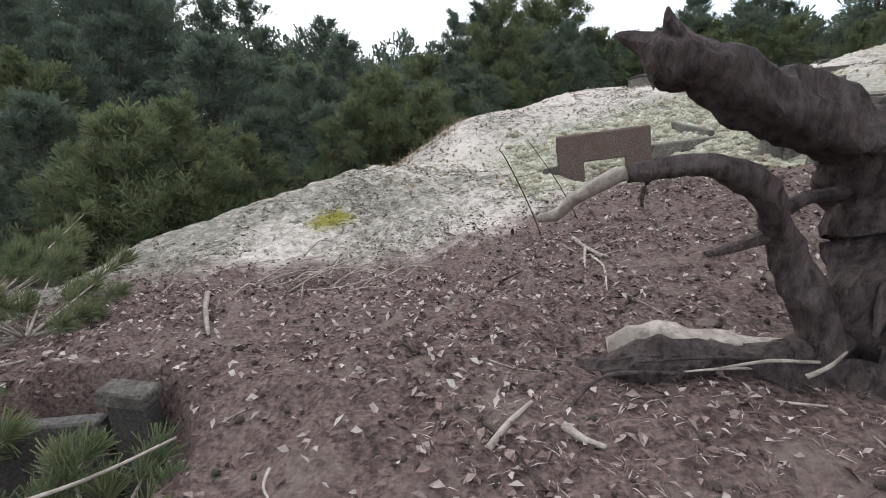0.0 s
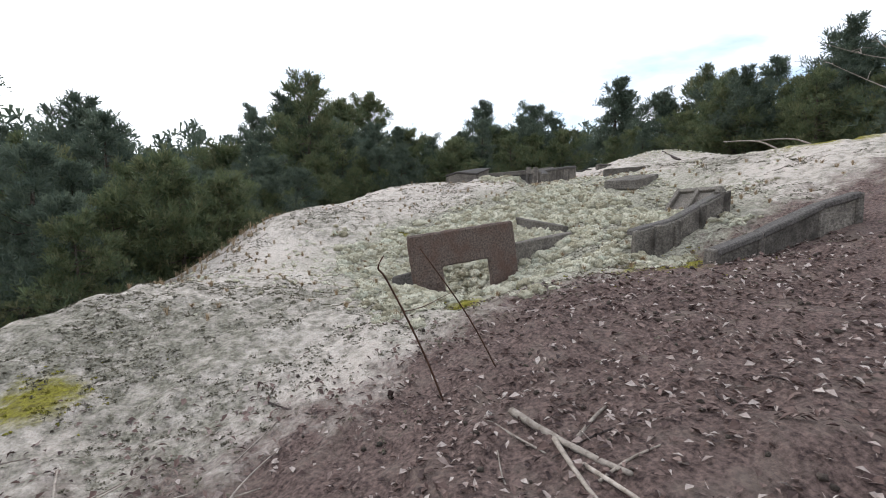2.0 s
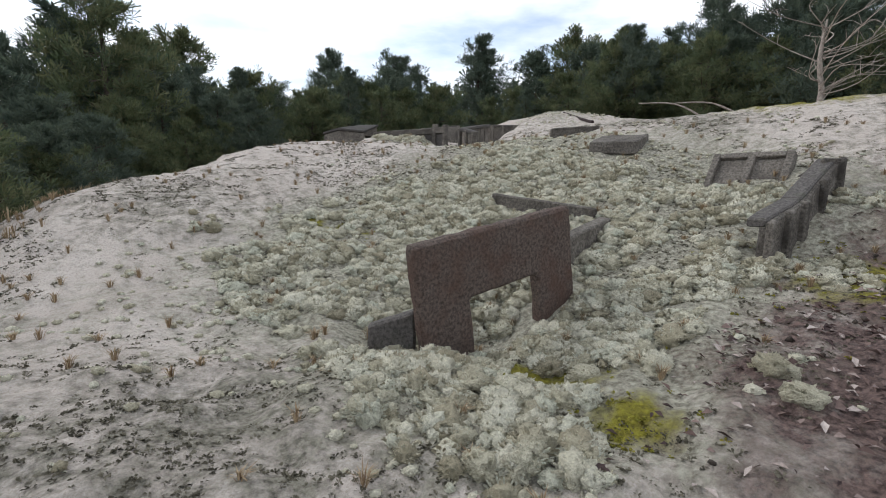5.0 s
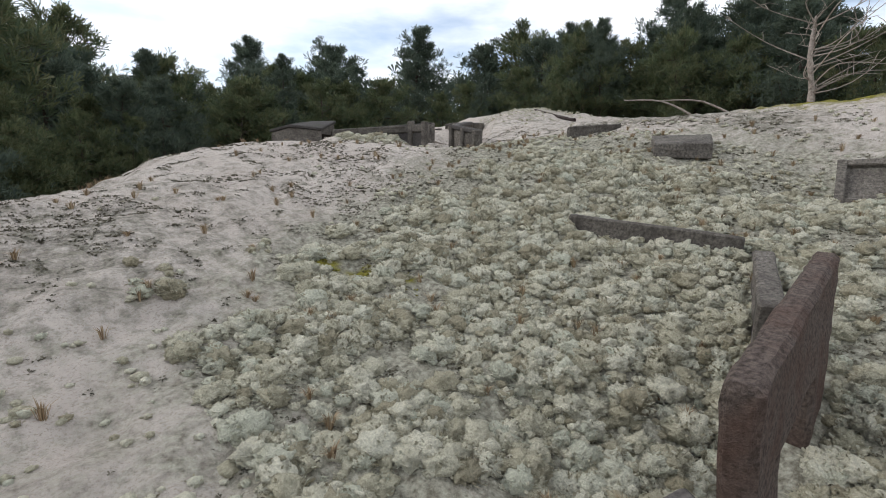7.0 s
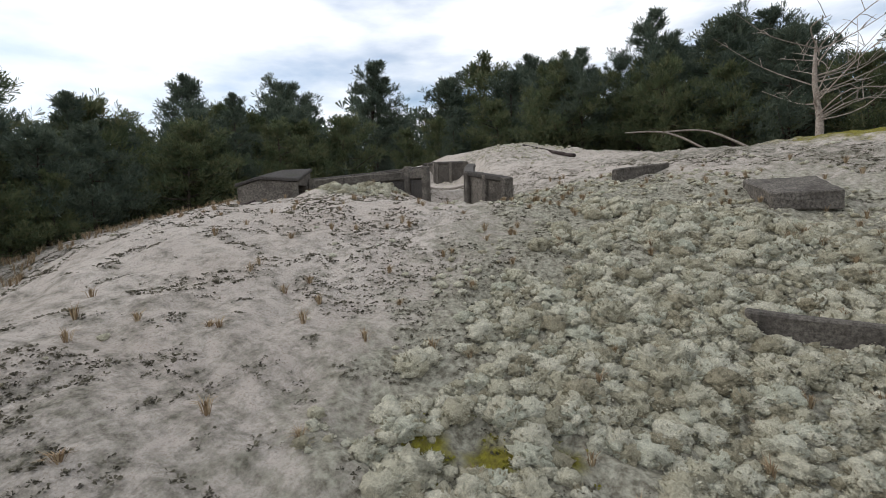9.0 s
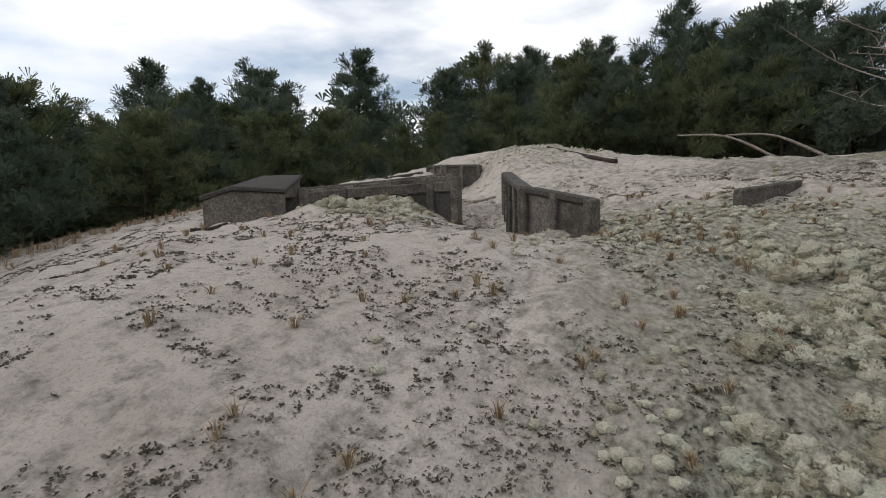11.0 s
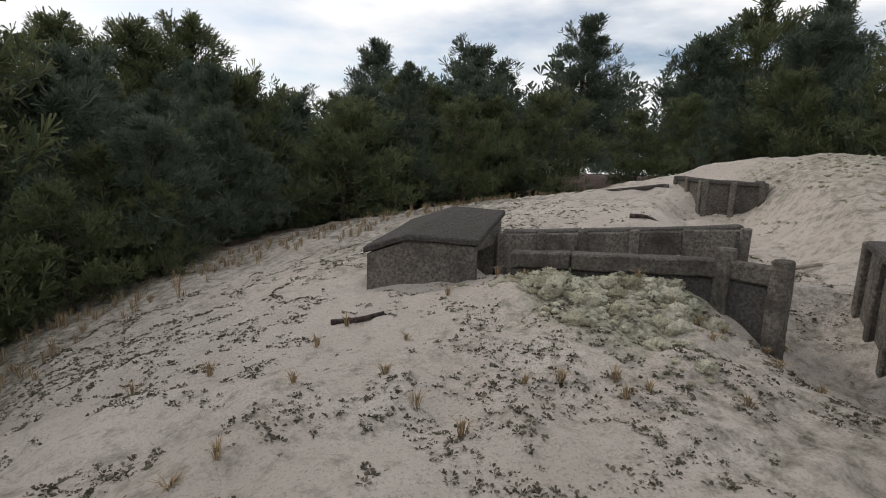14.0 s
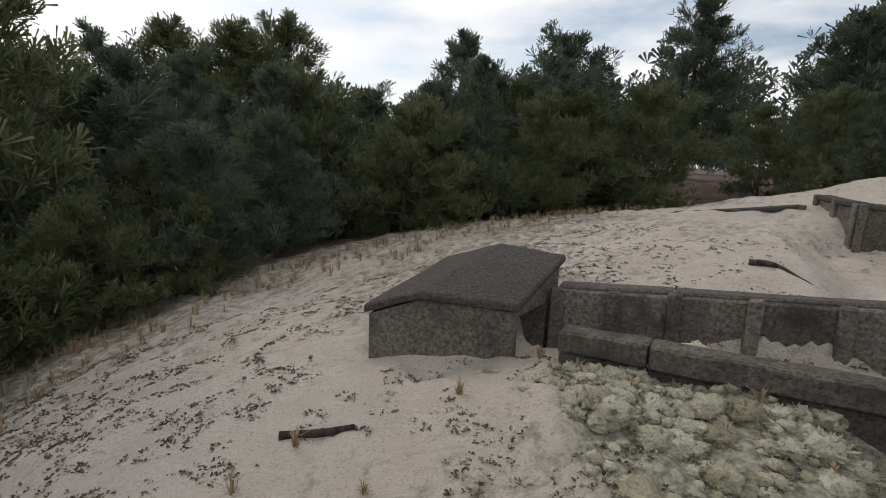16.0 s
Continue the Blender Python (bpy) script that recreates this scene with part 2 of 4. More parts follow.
    z = z * (1 - w) + np.minimum(z, 1.85 + 0.2 * t) * w
    return z - 0.9 * smooth(1.0, 0.7, np.hypot((x + 1.35) * 0.75, y - 2.15))


def litter_field(x, y):
    return smooth(1.3, -1.6, y - 6.5 - 0.25 * np.clip(x - 1, -3, 0) - 0.75 * np.clip(x - 1.3, 0, 1.8)) * 0.9


def lichen_field(x, y):
    pit = 0.95 * bell(x, y, 3.7, 10.9, 1.5) + 0.8 * bell(x, y, 2.6, 8.3, 0.8) + 0.75 * bell(x, y, 5.4, 9.0, 1.4)
    slope = 0.62 * bell(x, y, 6.6, 11.4, 2.2) + 0.9 * bell(x, y, 7.0, 16.8, 0.6) + 0.6 * bell(x, y, 7.3, 13.6, 0.8)
    left = 0.35 * bell(x, y, -0.3, 11.0, 1.5) + 0.8 * bell(x, y, 7.25, 17.5, 0.3) + 0.8 * bell(x, y, 7.7, 16.8, 0.3) + 0.5 * bell(x, y, 13.5, 17.0, 2.0)
    trench = bell(x, y, 8.1, 15.6, 0.8)
    return np.clip(pit + slope + left - 0.8 * trench, 0, 0.95)


def moss_field(x, y):
    z = 0
    for cx, cy, r in ((2.75, 8.4, 0.35), (2.6, 7.7, 0.2), (4.95, 7.35, 0.45), (5.3, 7.5, 0.35), (3.1, 12.02, 0.13), (3.3, 11.78, 0.12), (2.95, 12.3, 0.12), (-1.0, 7.0, 0.3), (11.5, 10.0, 1.2)):
        z = np.maximum(z, 0.75 * bell(x, y, cx, cy, r))
    return z


def crust_field(x, y):
    bare = bell(x, y, 1.0, 11.0, 1.1) + bell(x, y, 4.8, 17.0, 2.2) + bell(x, y, 10, 18, 2.6)
    return np.clip(0.58 - 0.16 * bare, 0.2, 1) * (0.6 + 0.5 * vnoise(x, y, 1.3, 9))


def relief(x, y):
    near = smooth(60, 30, np.hypot(x - 4, y - 10))
    li, lt = lichen_field(x, y), litter_field(x, y)
    z = 0.05 * (vnoise(x, y, 0.9, 1) - 0.5) + 0.085 * (vnoise(x, y, 0.31, 2) - 0.5) + 0.06 * (vnoise(x, y, 0.15, 3) - 0.5)
    z = z + (0.5 * li + 0.35 * lt) * 0.05 * (vnoise(x, y, 0.11, 4) - 0.5)
    return z * near


def ground_z(x, y):
    return float(land(x, y) + relief(x, y))


def stepped(lo, hi, step, far):
    inner = np.arange(lo, hi + 1e-6, step)
    out = []
    s, v = step, 0.0
    while v < far:
        s *= 1.22
        v += s
        out.append(v)
    out = np.array(out)
    return np.concatenate([lo - out[::-1], inner, hi + out])


def build_ground():
    xs, ys = stepped(-4.5, 12.0, 0.06, 900), stepped(-1.0, 24.0, 0.06, 900)
    gx, gy = np.meshgrid(xs, ys)
    gz = land(gx, gy) + relief(gx, gy)
    far = smooth(40, 160, np.hypot(gx - 5, gy - 10))
    gz = gz * (1 - far) + far * (-1.0)
    nx, ny = len(xs), len(ys)
    verts = np.stack([gx.ravel(), gy.ravel(), gz.ravel()], 1)
    i = np.arange(nx * ny).reshape(ny, nx)
    faces = np.stack([i[:-1, :-1].ravel(), i[:-1, 1:].ravel(), i[1:, 1:].ravel(), i[1:, :-1].ravel()], 1)
    me = bpy.data.meshes.new("ground")
    me.from_pydata(verts.tolist(), [], faces.tolist())
    me.polygons.foreach_set("use_smooth", np.ones(len(faces), bool))
    woods = smooth(0.6, 2.4, edge_distance(gx, gy))
    fields = {"litter": np.maximum(litter_field(gx, gy), 0.9 * woods), "lichen": lichen_field(gx, gy), "moss": moss_field(gx, gy), "crust": crust_field(gx, gy)}
    for name, values in fields.items():
        at = me.attributes.new(name, "FLOAT", "POINT")
        at.data.foreach_set("value", np.ascontiguousarray(values.ravel(), dtype=np.float32))
    me.materials.append(M_GROUND)
    return tagged(new("ground", me), "pale sandy dune with lichen, moss crust and leaf litter", "ground", kind="structure")


EDGE = [(-14, 3.5), (-7.2, 6.6), (-4.4, 9.2), (-2.2, 11.5), (-0.4, 13.8), (0.8, 16.5), (1.9, 19.3), (3.2, 21.6), (5.6, 22.3), (8.5, 22.9), (11.5, 23.4), (14.2, 23.0), (15.2, 19.0), (14.8, 14.5), (14.6, 10.5), (13.5, 6.0), (11.5, 2.0), (11, -8)]


def edge_distance(x, y):
    """Metres beyond the edge of the open dune; negative inside."""
    x, y = np.asarray(x, float), np.asarray(y, float)
    best, sign = np.full(np.shape(x), 1e9), np.zeros(np.shape(x), int)
    poly = EDGE + [(11, -30), (-14, -30)]
    for (ax, ay), (bx, by) in zip(poly, poly[1:] + poly[:1]):
        ux, uy = bx - ax, by - ay
        t = np.clip(((x - ax) * ux + (y - ay) * uy) / (ux * ux + uy * uy), 0, 1)
        best = np.minimum(best, np.hypot(x - ax - t * ux, y - ay - t * uy))
        cross = ((ay > y) != (by > y)) & (x < (bx - ax) * (y - ay) / (by - ay + 1e-9) + ax)
        sign = sign ^ cross
    return np.where(sign > 0, -best, best)


ground = build_ground()


# ---------------------------------------------------------------- helpers for things
def part(name, bm, material, parent=None, label="", smooth_faces=False):
    me = bpy.data.meshes.new(name)
    bmesh.ops.recalc_face_normals(bm, faces=bm.faces[:])
    bm.to_mesh(me)
    bm.free()
    me.materials.append(material)
    if smooth_faces:
        me.polygons.foreach_set("use_smooth", [True] * len(me.polygons))
    ob = new(name, me)
    if parent is not None:
        ob.parent = parent
    return tagged(ob, label)


def thing(name, label, category, m=None, group="", kind=""):
    ob = new(name)
    ob.matrix_world = m or Matrix()
    return tagged(ob, label, category, group, kind)


def raw_mesh(name, verts, faces, material, parent=None, flat=True):
    me = bpy.data.meshes.new(name)
    me.from_pydata([tuple(v) for v in verts], [], faces)
    me.materials.append(material)
    if not flat:
        me.polygons.foreach_set("use_smooth", [True] * len(me.polygons))
    ob = new(name, me)
    if parent is not None:
        ob.parent = parent
    return ob


def worn_block(corners, bevel=0.015, cuts=3, rough=0.008, seed=0):
    """A concrete block between four bottom and four top corners, with chipped and uneven edges."""
    bm = bmesh.new()
    vs = [bm.verts.new(c) for c in corners]
    for f in ((0, 3, 2, 1), (4, 5, 6, 7), (0, 1, 5, 4), (1, 2, 6, 5), (2, 3, 7, 6), (3, 0, 4, 7)):
        bm.faces.new([vs[k] for k in f])
    bmesh.ops.bevel(bm, geom=bm.edges[:], offset=bevel, segments=1, affect="EDGES")
    long_edges = [e for e in bm.edges if e.calc_length() > 0.12]
    if cuts:
        bmesh.ops.subdivide_edges(bm, edges=long_edges, cuts=cuts, use_grid_fill=True)
    for v in bm.verts:
        v.co += noise.noise_vector(v.co * 6.0 + Vector((seed, 0, 0))) * rough + noise.noise_vector(v.co * 19.0) * rough * 0.7
    return bm


def slab_between(a, b, drop_a, drop_b, thick, side=(0, 0), seed=0, **kw):
    """An upright plate from a to b (its top edge), going down by drop; side: which way its thickness lies."""
    a, b = Vector(a), Vector(b)
    n = Vector((-(b - a).y, (b - a).x, 0)).normalized() * thick
    lo_a, lo_b = a - Vector((0, 0, drop_a)), b - Vector((0, 0, drop_b))
    return worn_block([lo_a, lo_b, lo_b + n, lo_a + n, a, b, b + n, a + n], seed=seed, **kw)


def panel_wall(name, tops, drop, label, lean=0.0, thick=0.09, width=0.42, face=1, cap=True, group="trench walls"):
    """A trench lining of cast panels between posts that stand proud on the trench's side."""
    wall = thing(name, label, "wall", group=group)
    k = 0
    for a, b in zip(tops, tops[1:]):
        a, b = Vector(a), Vector(b)
        n = max(1, round((b - a).length / width))
        out = Vector((-(b - a).y, (b - a).x, 0)).normalized() * face
        for i in range(n):
            p, q = a.lerp(b, i / n + 0.004), a.lerp(b, (i + 1) / n - 0.004)
            part("panel", slab_between(p - out * lean, q - out * lean, drop, drop, thick, seed=k, cuts=3), M_CONC, wall)
            k += 1
        for i in range(n + 1):
            p = a.lerp(b, i / n) + out * (0.0 if face > 0 else 0.0)
            t = (b - a).normalized() * 0.045
            o = out * (thick + 0.05) if face > 0 else out * 0.05
            q = p + Vector((0, 0, 0.012 + 0.02 * ((k * 7 + i * 3) % 4) / 4))
            lo = Vector((0, 0, drop + 0.05))
            base = out * 0.02
            cs = [q - t - lo - base, q + t - lo - base, q + t + o - lo, q - t + o - lo, q - t - base, q + t - base, q + t + o, q - t + o]
            part("post", worn_block(cs, 0.012, 2, 0.008, i + k), M_CONC, wall)
        if cap:
            part("cap_beam", slab_between(a + Vector((0, 0, 0.03)) - out * 0.03, b + Vector((0, 0, 0.03)) - out * 0.03, 0.075, 0.075, (thick + 0.07), seed=k + 3), M_CONC_DARK, wall)
    return wall


def tube_mesh(points, radii, sides=8, lumps=0.0, seed=0):
    """A bent, tapering round body along points."""
    bm = bmesh.new()
    rings = []
    pts = [Vector(p) for p in points]
    side = Vector((0, 0, 1))
    for i, p in enumerate(pts):
        d = (pts[min(i + 1, len(pts) - 1)] - pts[max(i - 1, 0)]).normalized()
        u = d.cross(side if abs(d.dot(side)) < 0.95 else Vector((1, 0, 0))).normalized()
        w = d.cross(u)
        ring = []
        for k in range(sides):
            a = 2 * math.pi * k / sides
            r = radii[i]
            q = p + (u * math.cos(a) + w * math.sin(a)) * r
            if lumps:
                q += noise.noise_vector(Vector((q.x * 5, q.y * 5, q.z * 5 + seed))) * lumps * r + noise.noise_vector(q * 16) * lumps * 0.35 * r
                q += (q - p).normalized() * (0.12 * lumps * r * math.sin(a * 5 + seed + i * 0.2))
            ring.append(bm.verts.new(q))
        rings.append(ring)
    for r0, r1 in zip(rings, rings[1:]):
        for k in range(sides):
            bm.faces.new((r0[k], r0[(k + 1) % sides], r1[(k + 1) % sides], r1[k]))
    bm.faces.new(rings[0][::-1])
    bm.faces.new(rings[-1])
    return bm


def spline(points, radii, n):
    """Catmull-Rom points along a line of bends."""
    pts = [Vector(p) for p in points]
    out, rad = [], []
    for i in range(len(pts) - 1):
        p0, p1, p2, p3 = pts[max(i - 1, 0)], pts[i], pts[i + 1], pts[min(i + 2, len(pts) - 1)]
        for k in range(n):
            t = k / n
            out.append(0.5 * (2 * p1 + (p2 - p0) * t + (2 * p0 - 5 * p1 + 4 * p2 - p3) * t * t + (3 * p1 - p0 - 3 * p2 + p3) * t ** 3))
            rad.append(radii[i] * (1 - t) + radii[i + 1] * t)
    return out + [pts[-1]], rad + [radii[-1]]


def limb(points, radii, n=5, sides=12, lumps=0.5, seed=0):
    return tube_mesh(*spline(points, radii, n), sides, lumps, seed)


# ---------------------------------------------------------------- concrete remains
def portal():
    """The broken trench portal: a lintel on two stubs, leaning in the sand."""
    p = thing("concrete_portal", "weathered red-brown concrete lintel frame leaning in the sand", "concrete frame", pose(2.315, 9.14, 0.616, 0, -8.8, -1.6))
    w, th = 1.54, 0.11

    bm = bmesh.new()
    xs, zs = (0.0, 0.44, 1.12, w), (-1.3, -0.48, 0.0)
    vs = {(i, j, k): bm.verts.new((x, th * k, z)) for i, x in enumerate(xs) for j, z in enumerate(zs) for k in (0, 1)}
    solid = {(0, 0), (2, 0), (0, 1), (1, 1), (2, 1)}
    for i, j in solid:
        for k in (0, 1):
            bm.faces.new((vs[i, j, k], vs[i + 1, j, k], vs[i + 1, j + 1, k], vs[i, j + 1, k]))
        for di, dj, p0, p1 in ((-1, 0, (i, j), (i, j + 1)), (1, 0, (i + 1, j), (i + 1, j + 1)), (0, -1, (i, j), (i + 1, j)), (0, 1, (i, j + 1), (i + 1, j + 1))):
            if (i + di, j + dj) not in solid:
                bm.faces.new((vs[(*p0, 0)], vs[(*p1, 0)], vs[(*p1, 1)], vs[(*p0, 1)]))
    bmesh.ops.recalc_face_normals(bm, faces=bm.faces[:])
    bmesh.ops.bevel(bm, geom=[e for e in bm.edges if e.calc_face_angle(0) > 0.5], offset=0.022, segments=1, affect="EDGES")
    bmesh.ops.subdivide_edges(bm, edges=[e for e in bm.edges if e.calc_length() > 0.12], cuts=6, use_grid_fill=True)
    for v in bm.verts:
        v.co += noise.noise_vector(v.co * 6.0) * 0.010 + noise.noise_vector(v.co * 21.0) * 0.008
    part("frame_body", bm, M_CONC_RED, p)
    return p


portal()


def ribbed_panel(m, w, h, label):
    """A cast panel with a raised rim and a middle rib."""
    p = thing("ribbed_slab", label, "concrete panel", m, "loose trench panels")
    def block(x0, x1, z0, z1, d, s):
        return worn_block([(x0, 0, z0), (x1, 0, z0), (x1, d, z0), (x0, d, z0), (x0, 0, z1), (x1, 0, z1), (x1, d, z1), (x0, d, z1)], 0.01, 3, 0.007, s)
    part("plate", block(0.05, w - 0.05, 0.05, h - 0.05, 0.05, 1), M_CONC, p)
    for x in (0, w / 2 - 0.04, w - 0.08):
        part("rib", worn_block([(x, -0.06, 0.0), (x + 0.08, -0.06, 0.0), (x + 0.08, 0.06, 0.0), (x, 0.06, 0.0), (x, -0.06, h), (x + 0.08, -0.06, h), (x + 0.08, 0.06, h), (x, 0.06, h)], 0.01, 3, 0.007, 5), M_CONC, p)
    for z in (0.0, h - 0.07):
        part("rim", worn_block([(0.08, -0.055, z), (w - 0.08, -0.055, z), (w - 0.08, 0.055, z), (0.08, 0.055, z), (0.08, -0.055, z + 0.07), (w - 0.08, -0.055, z + 0.07), (w - 0.08, 0.055, z + 0.07), (0.08, 0.055, z + 0.07)], 0.01, 3, 0.007, 6), M_CONC, p)
    return p


ribbed_panel(pose(6.66, 9.36, 0.93, -38, -2, -86), 0.84, 0.54, "tilted ribbed concrete panel half buried in sand")


def beam(a, b, w, h, label, seed=0, material=M_CONC):
    a, b = Vector(a), Vector(b)
    n = Vector((-(b - a).y, (b - a).x, 0)).normalized() * w
    d = Vector((0, 0, h))
    ob = part("concrete_beam", worn_block([a - d, b - d, b + n - d, a + n - d, a, b, b + n, a + n], 0.015, 4, 0.01, seed), material)
    return tagged(ob, label, "concrete beam", "fallen beams")


beam((4.86, 11.15, 0.84), (5.05, 9.75, 0.75), 0.11, 0.30, "long concrete beam half sunk in lichen", 4)
beam((3.97, 9.30, 0.50), (5.1, 9.55, 0.66), 0.14, 0.40, "dark concrete beam buried beside the portal", 5)
beam((2.17, 9.48, 0.02), (2.44, 9.28, 0.14), 0.10, 0.30, "dark beam stub at the portal's foot", 6, M_CONC_DARK)
beam((8.0, 12.9, 1.98), (8.8, 12.4, 2.05), 0.12, 0.20, "weathered beam lying flush with the sand", 7)


def flat_slab():
    cs = [(6.75, 11.1, 1.43), (7.08, 10.55, 1.43), (7.75, 10.75, 1.58), (7.45, 11.4, 1.57)]
    lo = [(x, y, z - 0.02) for x, y, z in cs]
    hi = [(x, y, z + 0.16) for x, y, z in cs]
    ob = part("concrete_slab", worn_block(lo + hi, 0.014, 4, 0.01, 9), M_CONC)
    tagged(ob, "flat grey concrete slab lying on the lichen", "concrete slab")


flat_slab()

panel_wall("trench_wall", [(5.10, 8.08, 0.74), (5.75, 8.06, 0.90), (6.52, 8.04, 1.28)], 0.85, "leaning concrete panel wall beside bright moss", 0.0, face=-1)
panel_wall("trench_wall", [(6.52, 8.06, 1.27), (6.98, 8.45, 1.05)], 0.6, "broken end of a concrete panel wall", 0.0, face=1)
panel_wall("trench_wall", [(5.04, 6.75, 0.62), (5.6, 6.72, 0.80), (6.39, 6.68, 1.12), (6.77, 6.56, 1.25)], 0.8, "low sloping concrete trench wall, half buried", 0.0, face=1, width=0.6)
panel_wall("trench_wall", [(7.16, 14.09, 1.90), (7.485, 14.90, 2.04)], 0.8, "concrete panel wall lining the trench mouth", 0.0, face=1, width=0.45)
panel_wall("trench_wall", [(7.485, 14.91, 2.04), (8.2, 15.38, 2.16), (9.15, 15.95, 2.30)], 0.95, "concrete panel wall with posts along the trench", 0.0, face=1, width=0.36)
panel_wall("trench_wall", [(7.30, 18.50, 2.14), (7.90, 17.95, 2.20), (8.89, 16.89, 2.32)], 0.75, "dark concrete panel wall holding back the sand", 0.0, face=-1, width=0.5)
panel_wall("trench_wall", [(12.62, 18.45, 2.69), (12.33, 19.2, 2.72), (12.8, 19.95, 2.76)], 1.0, "far concrete panel wall with leaning posts", 0.0, face=1, width=0.4)
panel_wall("trench_wall", [(12.64, 18.44, 2.69), (13.4, 18.62, 2.76)], 1.0, "far concrete panel wall end", 0.0, face=-1, width=0.4)
panel_wall("trench_wall", [(12.5, 20.1, 2.60), (11.3, 21.2, 2.38)], 0.5, "far low trench wall sinking into the sand", 0.0, face=1, width=0.9)


def low_coping():
    w = thing("trench_coping", "low concrete coping in cracked lengths, lichen against it", "wall", group="trench walls")
    tops = [(6.86, 17.86, 2.09), (7.14, 17.41, 2.13), (7.82, 16.52, 2.18), (7.84, 16.17, 2.18)]
    for i, (a, b) in enumerate(zip(tops, tops[1:])):
        a, b = Vector(a), Vector(b)
        a, b = a.lerp(b, 0.008), b.lerp(a, 0.008)
        part("coping_stone", slab_between(a, b, 0.14, 0.14, 0.15, seed=i, cuts=4), M_CONC, w)
        n = Vector((-(b - a).y, (b - a).x, 0)).normalized() * 0.03
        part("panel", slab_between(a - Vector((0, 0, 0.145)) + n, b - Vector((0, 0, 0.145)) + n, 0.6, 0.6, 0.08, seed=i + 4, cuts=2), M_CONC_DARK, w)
    for x, y, z in ((7.80, 16.46, 2.27), (7.83, 16.08, 2.24)):
        part("post", worn_block([(x, y, z - 0.9), (x + .12, y, z - 0.9), (x + .12, y + .12, z - 0.9), (x, y + .12, z - 0.9), (x, y, z), (x + .12, y, z), (x + .12, y + .12, z), (x, y + .12, z)], 0.015, 3, 0.008, 3), M_CONC, w)
    return w


low_coping()


def observation_box():
    """The half-buried concrete box with a sloping roof."""
    box = thing("concrete_shelter", "low concrete shelter with sloping dark roof, half buried in sand", "bunker")
    top = [(5.85, 18.71, 2.05), (6.19, 18.53, 2.18), (6.78, 18.22, 2.13), (7.44, 18.65, 2.36), (7.16, 19.2, 2.37), (6.75, 19.45, 2.2)]
    centre = Vector((6.65, 18.8, 0))

    def body_ring(z_off, inset):
        return [Vector((x, y, z + z_off)) + (centre - Vector((x, y, 0))).normalized() * inset for x, y, z in top]
    bm = bmesh.new()
    hi, lo = body_ring(-0.05, 0.03), [Vector((v.x, v.y, 1.2)) for v in body_ring(0, 0.03)]
    n = len(top)
    h, l = [bm.verts.new(v) for v in hi], [bm.verts.new(v) for v in lo]
    for i in range(n):
        if i != 2:
            bm.faces.new((l[i], l[(i + 1) % n], h[(i + 1) % n], h[i]))
    a, b = hi[2], hi[3]
    # the side with its dark opening
    def on_side(u, z):
        p = a.lerp(b, u)
        return bm.verts.new((p.x, p.y, p.z if z is None else z))
    u0, u1, zt = 0.10, 0.72, 2.03
    p = [on_side(u0, None), on_side(u1, None), on_side(u0, zt), on_side(u1, zt), on_side(u0, 1.2), on_side(u1, 1.2)]
    bm.faces.new((l[2], p[4], p[2], p[0], h[2]))
    bm.faces.new((p[2], p[3], p[1], p[0]))
    bm.faces.new((p[5], l[3], h[3], p[1], p[3]))
    inward = Vector((-(b - a).y, (b - a).x, 0)).normalized() * 0.45
    q = [bm.verts.new(v.co + inward) for v in (p[2], p[3], p[4], p[5])]
    for f in ((p[2], p[3], q[1], q[0]), (p[4], p[2], q[0], q[2]), (p[3], p[5], q[3], q[1]), (q[0], q[1], q[3], q[2])):
        bm.faces.new(f)
    part("body", bm, M_CONC, box)
    bm = bmesh.new()
    r_hi, r_lo = [bm.verts.new(v) for v in body_ring(0.015, -0.015)], [bm.verts.new(v) for v in body_ring(-0.045, -0.015)]
    for i in range(n):
        bm.faces.new((r_lo[i], r_lo[(i + 1) % n], r_hi[(i + 1) % n], r_hi[i]))
    bm.faces.new((r_hi[0], r_hi[1], r_hi[4], r_hi[5]))
    bm.faces.new((r_hi[1], r_hi[2], r_hi[3], r_hi[4]))
    bm.faces.new((r_lo[0], r_lo[5], r_lo[4], r_lo[1]))
    bm.faces.new((r_lo[1], r_lo[4], r_lo[3], r_lo[2]))
    bmesh.ops.bevel(bm, geom=bm.edges[:], offset=0.012, segments=1, affect="EDGES")
    bmesh.ops.subdivide_edges(bm, edges=[e for e in bm.edges if e.calc_length() > 0.2], cuts=4, use_grid_fill=True)
    for v in bm.verts:
        v.co += noise.noise_vector(v.co * 9) * 0.009
    part("roof_slab", bm, M_CONC_DARK, box, "dark gritty roof slab")
    a, b = Vector(top[1]), Vector(top[2])
    return box


observation_box()


